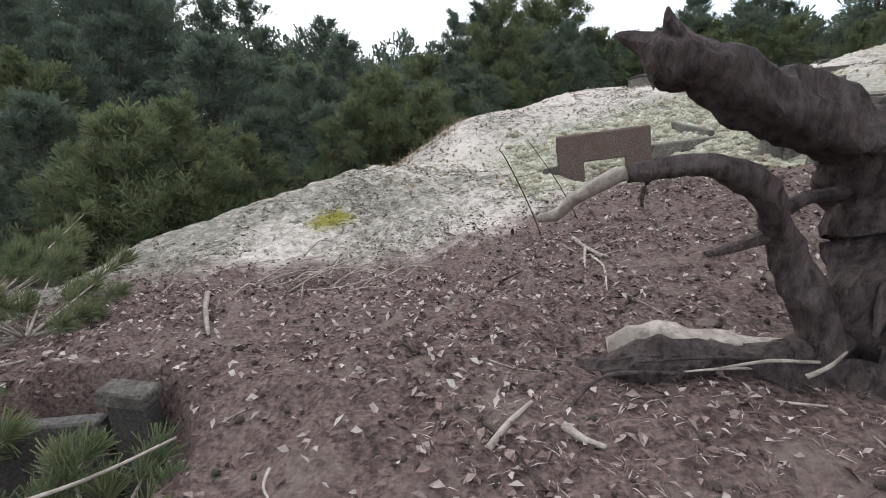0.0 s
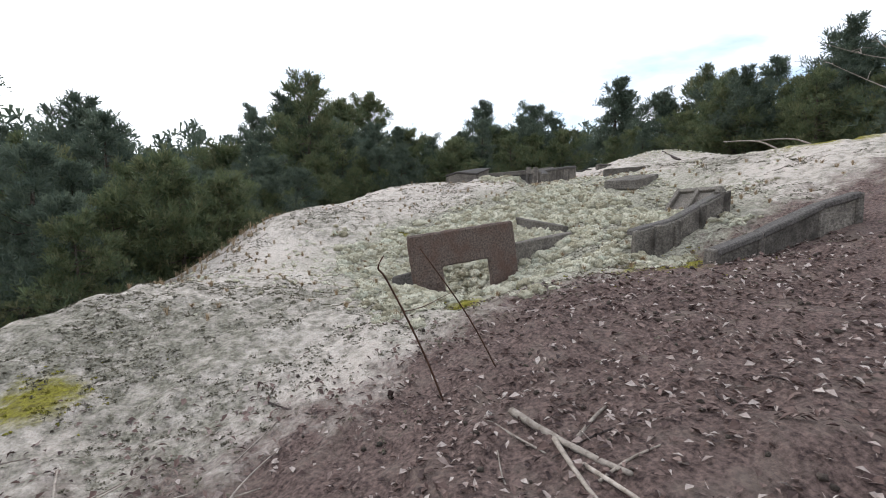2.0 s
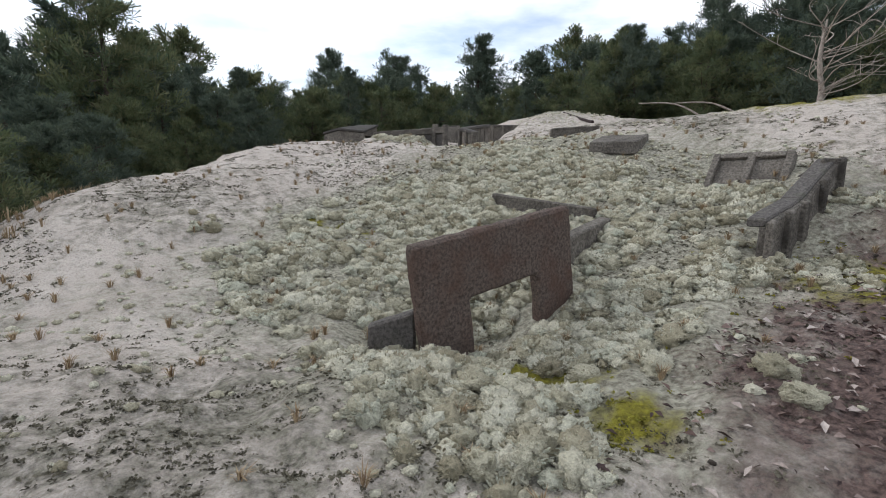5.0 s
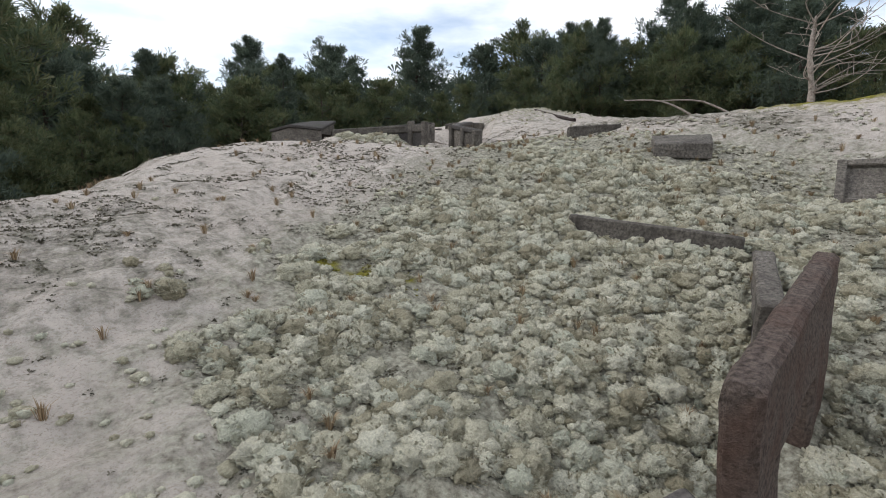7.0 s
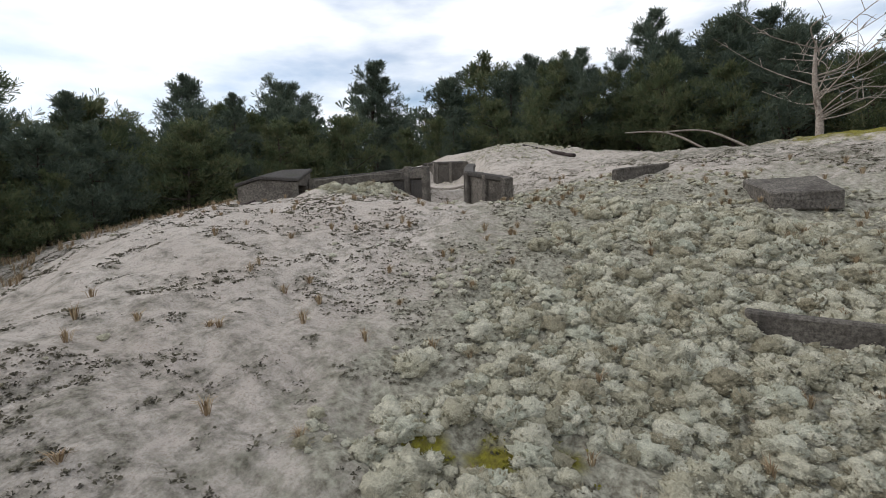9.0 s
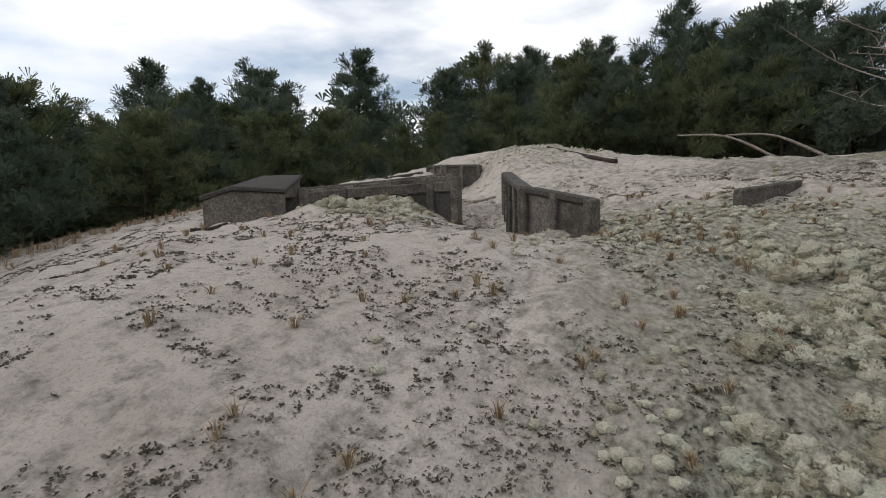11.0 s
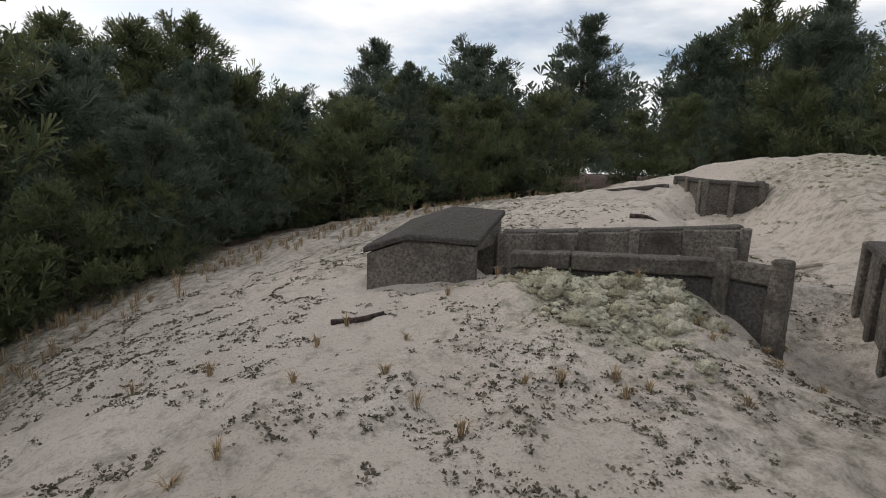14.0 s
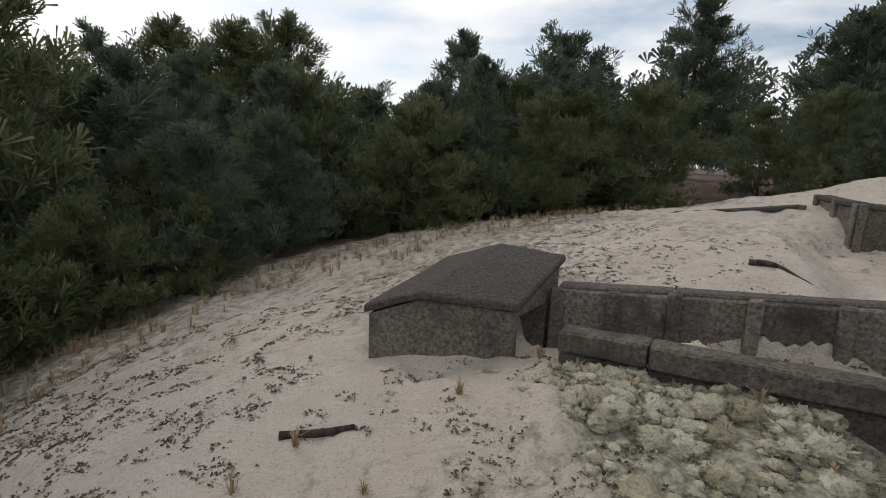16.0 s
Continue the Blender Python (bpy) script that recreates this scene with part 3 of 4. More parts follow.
def trench_stub():
    s = thing("trench_stub", "concrete post stub over a dark pit, pine twigs round it", "concrete post")
    part("cap", worn_block([(-0.92, 2.72, -0.50), (-0.6, 2.70, -0.50), (-0.6, 2.86, -0.50), (-0.92, 2.88, -0.50), (-0.92, 2.72, -0.41), (-0.6, 2.70, -0.41), (-0.6, 2.86, -0.41), (-0.92, 2.88, -0.41)], 0.012, 3, 0.008), M_CONC, s)
    # below the cap the pit's shade is put into the colour: darker concrete
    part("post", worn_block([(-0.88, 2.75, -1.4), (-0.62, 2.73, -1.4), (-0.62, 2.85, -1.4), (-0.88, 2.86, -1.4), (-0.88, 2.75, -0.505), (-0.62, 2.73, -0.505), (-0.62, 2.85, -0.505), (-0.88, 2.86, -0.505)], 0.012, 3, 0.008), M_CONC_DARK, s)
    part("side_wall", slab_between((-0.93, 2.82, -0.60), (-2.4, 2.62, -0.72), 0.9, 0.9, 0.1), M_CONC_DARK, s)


trench_stub()


# ---------------------------------------------------------------- the dead pine at the start
def dead_pine():
    t = thing("dead_pine", "gnarled dead pine trunk with broken bark limbs reaching over the sand", "dead tree")
    part("trunk", limb([(2.98, 2.72, -0.45), (2.98, 2.74, -0.03), (3.02, 2.88, 0.3), (3.02, 3.0, 0.64), (2.88, 3.0, 0.93), (2.52, 2.86, 1.09), (2.12, 2.74, 1.23), (1.86, 2.76, 1.31)],
                       [0.28, 0.23, 0.19, 0.18, 0.165, 0.14, 0.12, 0.10], 9, 26, 0.55, 3), M_BARK, t, smooth_faces=True)
    part("splinter", limb([(1.90, 2.76, 1.30), (1.78, 2.79, 1.37), (1.69, 2.81, 1.40)], [0.085, 0.05, 0.006], 4, 9, 0.8, 5), M_BARK, t)
    part("splinter", limb([(1.98, 2.75, 1.29), (1.90, 2.74, 1.40), (1.86, 2.72, 1.49)], [0.09, 0.05, 0.006], 4, 9, 0.8, 6), M_BARK, t)
    part("limb", limb([(2.86, 2.80, -0.1), (2.80, 2.82, 0.1), (2.68, 2.86, 0.30), (2.52, 2.84, 0.56), (2.28, 2.68, 0.82), (1.96, 2.56, 0.91), (1.74, 2.56, 0.87)],
                      [0.13, 0.112, 0.09, 0.072, 0.056, 0.044, 0.036], 9, 18, 0.55, 8), M_BARK, t, smooth_faces=True)
    part("bare_branch", limb([(1.80, 2.55, 0.885), (1.70, 2.60, 0.845), (1.60, 2.78, 0.735), (1.54, 2.93, 0.63), (1.47, 3.05, 0.57)], [0.032, 0.032, 0.031, 0.029, 0.022], 7, 12, 0.3, 2), M_BARE, t, "bleached barkless branch", smooth_faces=True)
    part("twig", limb([(2.46, 2.80, 0.66), (2.62, 2.88, 0.74), (2.88, 2.98, 0.76)], [0.03, 0.032, 0.04], 4, 8, 0.4), M_BARK, t)
    part("twig", limb([(2.50, 2.84, 0.58), (2.34, 2.84, 0.52), (2.2, 2.82, 0.48)], [0.04, 0.026, 0.016], 4, 8, 0.4), M_BARK, t)
    part("twig", limb([(1.82, 2.56, 0.86), (1.80, 2.55, 0.79), (1.81, 2.55, 0.74)], [0.014, 0.01, 0.005], 3, 6, 0.4), M_BARK, t)
    part("root", limb([(2.86, 2.72, -0.08), (2.5, 2.82, -0.12), (2.15, 2.86, -0.15), (1.85, 2.92, -0.20), (1.66, 2.96, -0.28)], [0.15, 0.14, 0.12, 0.085, 0.03], 9, 20, 0.8, 4), M_BARK, t, smooth_faces=True)
    part("split_wood", limb([(2.72, 2.88, -0.04), (2.4, 2.98, -0.08), (2.1, 3.04, -0.11), (1.88, 3.09, -0.15)], [0.06, 0.115, 0.11, 0.06], 8, 16, 0.5, 7), M_BARE, t, "bleached split wood on the root", smooth_faces=True)
    part("root", limb([(2.15, 2.76, -0.10), (1.8, 2.70, -0.10), (1.6, 2.55, -0.19), (1.50, 2.46, -0.27)], [0.010, 0.010, 0.009, 0.005], 5, 8, 0.4), M_BARK, t)
    for i, (x0, x1, y0, z0, r) in enumerate(((2.55, 1.95, 2.70, -0.05, 0.012), (2.6, 2.1, 2.70, -0.10, 0.010), (2.45, 1.86, 2.74, -0.12, 0.012), (2.7, 2.3, 2.64, -0.02, 0.013), (2.35, 1.8, 2.79, -0.10, 0.014))):
        part("splinter", limb([(x0, y0 + 0.04, z0 + 0.06), ((x0 + x1) / 2, y0 + 0.05, z0 + 0.045), (x1, y0 + 0.08, z0 - 0.02)], [r * 0.6, r * 0.7, r * 0.3], 5, 6, 0.6, i), M_BARE if i % 2 else M_BARK, t, "torn wood fibre")
    part("spur", limb([(2.62, 2.62, 0.0), (2.68, 2.60, 0.06), (2.74, 2.60, 0.14)], [0.012, 0.009, 0.004], 4, 7, 0.5, 3), M_BARE, t, "bleached spur")
    # long bark plates up the trunk
    rng = random.Random(8)
    for i in range(16):
        a, z0 = rng.uniform(2.6, 5.9), rng.uniform(-0.25, 0.25)
        ln_ = rng.uniform(0.2, 0.42)
        pts = []
        for k in range(4):
            z = z0 + ln_ * k / 3
            r = 0.245 - 0.14 * max(0, z + 0.1)
            pts.append((2.99 + r * math.cos(a + 0.05 * k), 2.75 + 0.14 * max(0, z) + r * math.sin(a + 0.05 * k), z))
        part("bark_plate", limb(pts, [0.008, 0.028, 0.026, 0.006], 4, 6, 0.6, i), M_BARK, t)
    return t


dead_pine()


# ---------------------------------------------------------------- sticks and iron
def stick(points, r, label, material=M_BARE, name="fallen_branch", category="branch", group="fallen sticks", lift=0.6):
    pts = []
    for p in points:
        pts.append((p[0], p[1], (ground_z(p[0], p[1]) + r * lift) if len(p) == 2 else p[2]))
    ob = part(name, limb(pts, [r * (1 - 0.55 * i / max(1, len(pts) - 1)) for i in range(len(pts))], 4, 7, 0.4, r * 100), material, None, smooth_faces=True)
    return tagged(ob, label, category, group)


PALE = "bleached fallen branch lying on leaf litter"
stick([(1.24, 2.26), (1.33, 2.38), (1.43, 2.53)], 0.018, PALE)
stick([(1.55, 2.37), (1.63, 2.32), (1.71, 2.28)], 0.022, "split pale bark piece on brown litter")
stick([(-1.25, 4.4), (-1.0, 3.95), (-0.69, 3.48)], 0.03, PALE)
stick([(2.05, 5.28), (2.13, 4.85), (2.18, 4.43)], 0.025, PALE)
stick([(2.10, 4.9), (2.02, 4.5), (1.97, 4.2)], 0.014, PALE)
stick([(2.1, 4.65), (2.1, 4.2), (2.04, 3.8)], 0.012, PALE)
stick([(2.2, 4.85), (2.45, 5.0), (2.8, 5.1)], 0.012, PALE)
stick([(5.22, 17.84), (5.42, 17.8), (5.58, 17.72)], 0.028, "short dark stick lying on pale sand", M_BARK)
stick([(9.30, 18.45), (9.42, 18.3), (9.56, 18.05)], 0.03, "dark crooked stick on pale sand", M_BARK)
stick([(9.1, 17.4), (9.5, 17.0), (9.9, 16.6)], 0.04, "grey log fallen across the trench", M_BARE)
stick([(9.3, 17.5), (9.45, 17.1), (9.75, 16.9)], 0.022, "thin dead branch across the trench")
stick([(12.4, 15.2), (12.9, 16.2), (13.3, 17.0)], 0.05, "dead branch lying on the far dune", M_BARK)
rnd = random.Random(5)
for _ in range(46):
    x, y, a, ln_ = rnd.uniform(-2.6, 4.6), rnd.uniform(1.6, 6.6), rnd.uniform(0, 6.3), rnd.uniform(0.12, 0.5)
    if math.hypot(x - 0.8, y - 2.5) < 0.4:
        continue
    dx, dy = math.cos(a) * ln_, math.sin(a) * ln_
    stick([(x, y), (x + dx * 0.5 + rnd.uniform(-.04, .04), y + dy * 0.5), (x + dx, y + dy)], rnd.uniform(0.004, 0.011), "thin dry twig on leaf litter", M_BARE if rnd.random() < 0.65 else M_BARK, "twig", "twig", "scattered twigs")
# a heap of dead boughs
for _ in range(26):
    x, y, a, ln_ = rnd.gauss(-0.55, 0.5), rnd.gauss(4.9, 0.45), rnd.gauss(0.9, 0.7), rnd.uniform(0.3, 0.9)
    dx, dy = math.cos(a) * ln_, math.sin(a) * ln_
    z = ground_z(x, y)
    stick([(x, y, z + 0.02), (x + dx * .5, y + dy * .5, z + rnd.uniform(0.04, .16)), (x + dx, y + dy, ground_z(x + dx, y + dy) + rnd.uniform(0.0, .2))], rnd.uniform(0.005, 0.012), "grey dead twig in a brush heap", M_BARE, "twig", "twig", "scattered twigs")

stick([(1.85, 5.86, -0.35), (1.62, 5.70, 0.15), (1.36, 5.50, 0.62), (1.30, 5.46, 0.70), (1.33, 5.46, 0.77)], 0.008, "bent rusty iron picket standing in sand", M_RUST, "iron_picket", "iron rod", "iron pickets")
stick([(2.30, 5.88, -0.25), (1.95, 5.76, 0.32), (1.58, 5.63, 0.79)], 0.007, "thin rusty iron rod standing askew", M_RUST, "iron_picket", "iron rod", "iron pickets")
stick([(1.47, 5.60, 0.42), (1.6, 5.62, 0.44), (1.79, 5.70, 0.50)], 0.004, "rusty cross wire between pickets", M_RUST, "iron_wire", "wire")


# ---------------------------------------------------------------- pines
def needle_tufts(centres, aims, size, rng, fans=9, spread=0.7, broad=0.055):
    """Brushes of needles: each a fan of thin wedges that share one root."""
    verts, faces = [], []
    for c, a in zip(centres, aims):
        base = len(verts)
        verts.append(c)
        s = size * rng.uniform(0.65, 1.3)
        for _ in range(fans):
            d = a + rng.normal(0, spread, 3)
            d /= np.linalg.norm(d) + 1e-9
            side = np.cross(d, rng.normal(0, 1, 3))
            side *= s * broad / (np.linalg.norm(side) + 1e-9)
            tip = c + d * s * rng.uniform(0.7, 1.1)
            k = len(verts)
            verts.extend((tip + side, tip - side))
            faces.append((base, k, k + 1))
    return verts, faces


def pine(seed, height, spread, bare_to, tuft, limbs, per_limb, needles, label, top=1.4):
    """A pine: trunk, boughs and a ragged crown of needle brushes."""
    rng = np.random.default_rng(seed)
    t = thing("pine_tree", label, "pine tree", group="pine wood")
    lean = rng.normal(0, 0.05, 2)
    def axis(z):
        return np.array([lean[0] * z + 0.06 * math.sin(z * 1.3 + seed), lean[1] * z + 0.06 * math.cos(z * 1.1 + seed), z])
    zs = np.linspace(-0.5, height * 0.97, 8)
    part("trunk", tube_mesh([axis(z) for z in zs], [0.032 * height * (1 - 0.9 * max(z, 0) / height) * 0.6 + 0.008 for z in zs], 7, 0.3, seed), M_TRUNK, t, smooth_faces=True)
    centres, aims, bv, bf = [], [], [], []
    for i in range(limbs):
        u = (i + rng.uniform(0, 1)) / limbs
        z = height * (bare_to + (1 - bare_to) * u)
        reach = spread * ((1 - u) ** 0.75 * 0.9 + 0.14) * rng.uniform(0.55, 1.25)
        if u < 0.12:
            reach *= 0.8
        ang = i * 2.4 + rng.uniform(-0.5, 0.5)
        rise = rng.uniform(0.0, 0.35) + 0.5 * u ** 2
        out = np.array([math.cos(ang), math.sin(ang), 0.0])
        p0 = axis(z)
        bend = np.array([-out[1], out[0], 0]) * rng.normal(0, 0.15)
        def along(s):
            return p0 + (out + bend * s) * reach * s + np.array([0, 0, reach * (rise * s * s + 0.08 * math.sin(s * 5 + i))])
        r0 = 0.010 + 0.010 * reach
        pts = [along(s) for s in (0, 0.35, 0.7, 1.0)]
        for a, b, ra, rb in zip(pts, pts[1:], (1, .75, .5), (.75, .5, .2)):
            w, h = np.array([-out[1], out[0], 0]), np.array([0, 0, 1.0])
            k = len(bv)
            for p, r in ((a, ra * r0), (b, rb * r0)):
                bv.extend((p + w * r, p + h * r * 1.2, p - w * r, p - h * r))
            bf.extend([(k + q, k + (q + 1) % 4, k + 4 + (q + 1) % 4, k + 4 + q) for q in range(4)])
        n = max(3, int(per_limb * (0.35 + reach / spread)))
        for _ in range(n):
            s = rng.uniform(0.3, 1.0) ** 0.7
            c = along(s) + rng.normal(0, 1, 3) * np.array([1, 1, 0.6]) * reach * 0.17
            centres.append(c)
            aims.append(out * 0.5 + np.array([0, 0, 0.9]))
    for _ in range(int(per_limb * top)):
        z = height * rng.uniform(0.8, 1.0)
        centres.append(axis(z) + rng.normal(0, 0.13 * spread * (1.15 - z / height) + 0.03, 3))
        aims.append(np.array([0, 0, 1.2]))
    tagged(raw_mesh("bough_wood", bv, bf, M_TRUNK, t), kind="stuff")
    v, f = needle_tufts(centres, aims, tuft, rng)
    raw_mesh("crown", v, f, needles, t)
    return t


BUSHY, TALL, YOUNG = "bushy dark green dune pine with low boughs", "tall ragged pine with an open crown", "young pointed pine with pale needle tips"
MAKERS = [
    lambda: pine(1, 3.0, 1.45, 0.06, 0.19, 30, 64, M_NEEDLE, BUSHY),
    lambda: pine(2, 3.4, 1.6, 0.08, 0.20, 32, 62, M_NEEDLE_DARK, BUSHY),
    lambda: pine(3, 2.6, 1.5, 0.05, 0.18, 28, 64, M_NEEDLE, BUSHY),
    lambda: pine(4, 5.5, 1.7, 0.18, 0.27, 30, 50, M_NEEDLE_DARK, TALL),
    lambda: pine(5, 6.5, 2.2, 0.25, 0.32, 30, 52, M_NEEDLE_DARK, TALL),
    lambda: pine(6, 4.2, 1.15, 0.10, 0.20, 34, 38, M_NEEDLE_DARK, YOUNG, 2.0),
    lambda: pine(7, 8.0, 2.8, 0.38, 0.38, 30, 54, M_NEEDLE, TALL),
]
HEIGHTS = [3.0, 3.4, 2.6, 5.5, 6.5, 4.2, 8.0]
models = {}


def plant(kind, x, y, height, turn, rise=None):
    s = height / HEIGHTS[kind]
    z = float(land(x, y)) - 0.05 if rise is None else rise
    m = pose(x, y, z, 0, 0, turn) @ Matrix.Diagonal((s * (0.95 + 0.15 * math.sin(turn)), s, s, 1))
    if kind not in models:
        models[kind] = MAKERS[kind]()
        models[kind].matrix_world = m
        return models[kind]
    src = models[kind]
    keep = src.matrix_basis.copy()
    src.scale = (1, 1, 1)
    ob = copy_thing(src, m)
    src.matrix_basis = keep
    return ob


wood = random.Random(11)


def far_ground(x, y):
    d = math.hypot(x - 5, y - 10)
    f = min(1, max(0, (d - 40) / 120))
    return float(land(x, y)) * (1 - f) - f


# single trees that stand out
for kind, x, y, top in ((5, 9.8, 25.1, 5.1), (3, 12.0, 27.6, 4.6), (4, 14.6, 30.0, 5.4), (3, 13.8, 26.6, 4.7), (4, 16.6, 27.5, 5.3), (4, 11.8, 33.0, 5.4), (6, 1.6, 23.9, 6.1), (4, 0.4, 24.6, 5.3), (5, 20.7, 30.2, 9.2), (4, 19.5, 15.0, 7.5), (4, 21.2, 30.1, 8.3), (5, 16.6, 29.6, 6.4), (5, 19.1, 23.3, 6.7), (4, 16.5, 16.5, 6.0), (5, 15.7, 21.1, 4.6), (6, 7.3, 46.0, 10.2), (6, 4.6, 44.5, 9.2), (6, 1.5, 44.0, 8.8), (5, 17.2, 18.4, 6.1), (4, 18.0, 14.0, 6.3)):
    plant(kind, x, y, top - far_ground(x, y), wood.uniform(0, 360))


def along_edge(offset, spacing, heights, kinds, jitter, start=0, stop=None):
    pts = EDGE[start:stop]
    for (ax, ay), (bx, by) in zip(pts, pts[1:]):
        ln_ = math.hypot(bx - ax, by - ay)
        nx, ny = -(by - ay) / ln_, (bx - ax) / ln_
        n = max(1, round(ln_ / spacing))
        for i in range(n):
            u = (i + wood.uniform(0.1, 0.9)) / n
            o = offset + wood.uniform(-jitter, jitter)
            x, y = ax + (bx - ax) * u + nx * o, ay + (by - ay) * u + ny * o
            if float(edge_distance(x, y)) < 0.5:
                continue
            h = wood.uniform(*heights)
            if x > 3 and offset > 3:
                h *= 1.13
            if x < -1 and offset > 6:
                h *= 1.12
            plant(wood.choice(kinds), x, y, h, wood.uniform(0, 360), far_ground(x, y) - 0.05)


along_edge(1.0, 1.3, (1.3, 2.2), (0, 2), 0.25, 3, 9)
along_edge(1.9, 1.3, (2.0, 3.1), (0, 1, 2, 2), 0.5, 1)
along_edge(3.9, 1.7, (2.6, 3.7), (0, 1, 1, 5), 0.8, 1)
along_edge(6.8, 2.6, (3.4, 4.6), (1, 3, 5, 0), 1.2, 1)
along_edge(11.0, 3.4, (4.4, 5.8), (3, 4, 5), 1.8)
along_edge(17.0, 4.6, (5.4, 7.2), (3, 4, 4), 2.5)
along_edge(26.0, 8.0, (6.5, 8.6), (4, 6, 4), 3.5)


for bx, by, bh in ((0.3, 17.5, 2.0), (-0.6, 18.6, 2.4), (1.0, 19.8, 2.2), (0.2, 20.6, 2.8), (-1.5, 17.0, 2.4), (-1.8, 19.5, 2.8), (-3.0, 18.0, 3.0), (-3.2, 21.0, 3.2), (0.0, 22.5, 3.0), (1.6, 21.0, 1.8), (2.2, 22.0, 2.0)):
    plant(wood.choice((0, 1, 2)), bx, by, bh, wood.uniform(0, 360))


for _ in range(44):
    bx, by = wood.uniform(-7, 17), wood.uniform(24.5, 37)
    if float(edge_distance(bx, by)) > 3:
        plant(wood.choice((0, 1, 2)), bx, by, wood.uniform(2.8, 4.0), wood.uniform(0, 360))


def far_wood():
    """The woods beyond, out to the skyline: too many to count."""
    rng = np.random.default_rng(3)
    centres, aims = [], []
    for _ in range(900):
        a = rng.uniform(-1.3, 1.9)
        d = rng.uniform(42, 110)
        x, y = 4 + d * math.sin(a), 8 + d * math.cos(a)
        h, z = rng.uniform(6, 9), far_ground(x, y)
        for _ in range(48):
            u = rng.uniform(0.2, 1)
            w = 1.9 * (1.1 - u)
            centres.append(np.array([x + rng.normal(0, w), y + rng.normal(0, w), z + h * u]))
            aims.append(np.array([0, 0, 1.0]))
    v, f = needle_tufts(centres, aims, 0.8, rng, 6, 0.9, 0.12)
    ob = raw_mesh("far_woods", v, f, M_NEEDLE_DARK)
    tagged(ob, "distant dark pine woods along the skyline", "woods", kind="stuff")


far_wood()


def bare_tree(x, y, height):
    rng = random.Random(21)
    t = thing("bare_tree", "leafless grey tree with a wide tangle of fine branches", "bare tree", pose(x, y, float(land(x, y)) - 0.1))
    part("trunk", limb([(0, 0, 0), (0.1, 0, height * 0.25), (0.05, 0.1, height * 0.5), (0.2, 0.1, height * 0.8)], [0.09, 0.07, 0.05, 0.02], 4, 8, 0.3), M_BARE, t)
    for i in range(26):
        z = height * rng.uniform(0.12, 0.75)
        a = rng.uniform(0, 6.28)
        r = height * rng.uniform(0.3, 0.75)
        p0 = Vector((0.08, 0.05, z))
        p1 = p0 + Vector((math.cos(a) * r * .5, math.sin(a) * r * .5, r * rng.uniform(0.05, .35)))
        p2 = p0 + Vector((math.cos(a + .3) * r, math.sin(a + .3) * r, r * rng.uniform(0.0, .75)))
        part("branch", limb([p0, p1, p2], [0.016, 0.010, 0.004], 4, 5, 0.2), M_BARE, t)
        for _ in range(3):
            s = p1.lerp(p2, rng.uniform(0, .8))
            e = s + Vector((rng.uniform(-.4, .4), rng.uniform(-.4, .4), rng.uniform(0, .5))) * height * 0.28
            part("branchlet", tube_mesh([s, s.lerp(e, .5) + Vector((0, 0, .04)), e], [0.008, 0.006, 0.003], 4), M_BARE, t)


bare_tree(14.6, 10.6, 3.0)
for bx, by in ((13.9, 11.8), (13.5, 12.6)):
    stick([(bx, by, float(land(bx, by)) + 0.05), (bx - .1, by + .8, float(land(bx, by)) + 0.5), (bx - .5, by + 1.6, float(land(bx, by)) + 0.55)], 0.03, "dead grey bough at the wood's edge")


def sapling(m, n, size, seed, label, reach=0.55):
    """A low pine sapling with long separate needles."""
    rng = np.random.default_rng(seed)
    t = thing("pine_sapling", label, "young pine", m, "pine saplings")
    c, a = [], []
    for i in range(n):
        ang = i * 2.4 + rng.uniform(-.4, .4)
        r = reach * rng.uniform(0.5, 1.1)
        end = np.array([math.cos(ang) * r, math.sin(ang) * r, r * rng.uniform(0.15, 0.9)])
        part("branch", tube_mesh([(0, 0, -0.05), tuple(end * 0.5 + np.array([0, 0, -.02])), tuple(end)], [0.012, 0.008, 0.004], 5), M_BARE, t)
        for s in (0.7, 0.85, 1.0, 1.0):
            for _ in range(5):
                c.append(end * s + rng.normal(0, 0.012, 3))
                a.append(end / r * 0.9 + np.array([0, 0, .3]))
    v, f = needle_tufts(c, a, size, rng, 18, 0.55, 0.022)
    v = np.array(v)
    raw_mesh("needles", v, f, M_NEEDLE, t)


sapling(pose(-0.75, 1.75, -0.75), 14, 0.13, 31, "young green pine growing out of the pit")
sapling(pose(-0.25, 1.95, -0.55), 10, 0.12, 32, "low green pine shoots beside the pit", 0.4)
sapling(pose(-0.4, 1.5, -0.70), 14, 0.12, 37, "young green pine growing out of the pit", 0.5)
sapling(pose(-1.6, 2.1, -0.85), 12, 0.13, 33, "young green pine growing out of the pit")
sapling(pose(-2.7, 4.0, -0.80), 18, 0.15, 34, "spreading young pine at the dune's edge", 0.7)
sapling(pose(-3.9, 4.6, -0.95), 24, 0.16, 35, "spreading young pine at the dune's edge", 1.0)
sapling(pose(-4.8, 5.4, -1.2), 24, 0.17, 36, "spreading young pine at the dune's edge", 1.1)
stick([(-0.95, 1.75, -0.42), (-0.6, 1.85, -0.33), (-0.3, 2.0, -0.28), (-0.05, 2.2, -0.22)], 0.012, "bare pale twig arching over the pit")
stick([(-0.9, 1.6, -0.50), (-0.8, 1.8, -0.32), (-0.95, 2.05, -0.28), (-1.0, 2.2, -0.2)], 0.012, "bare pale twig arching over the pit")
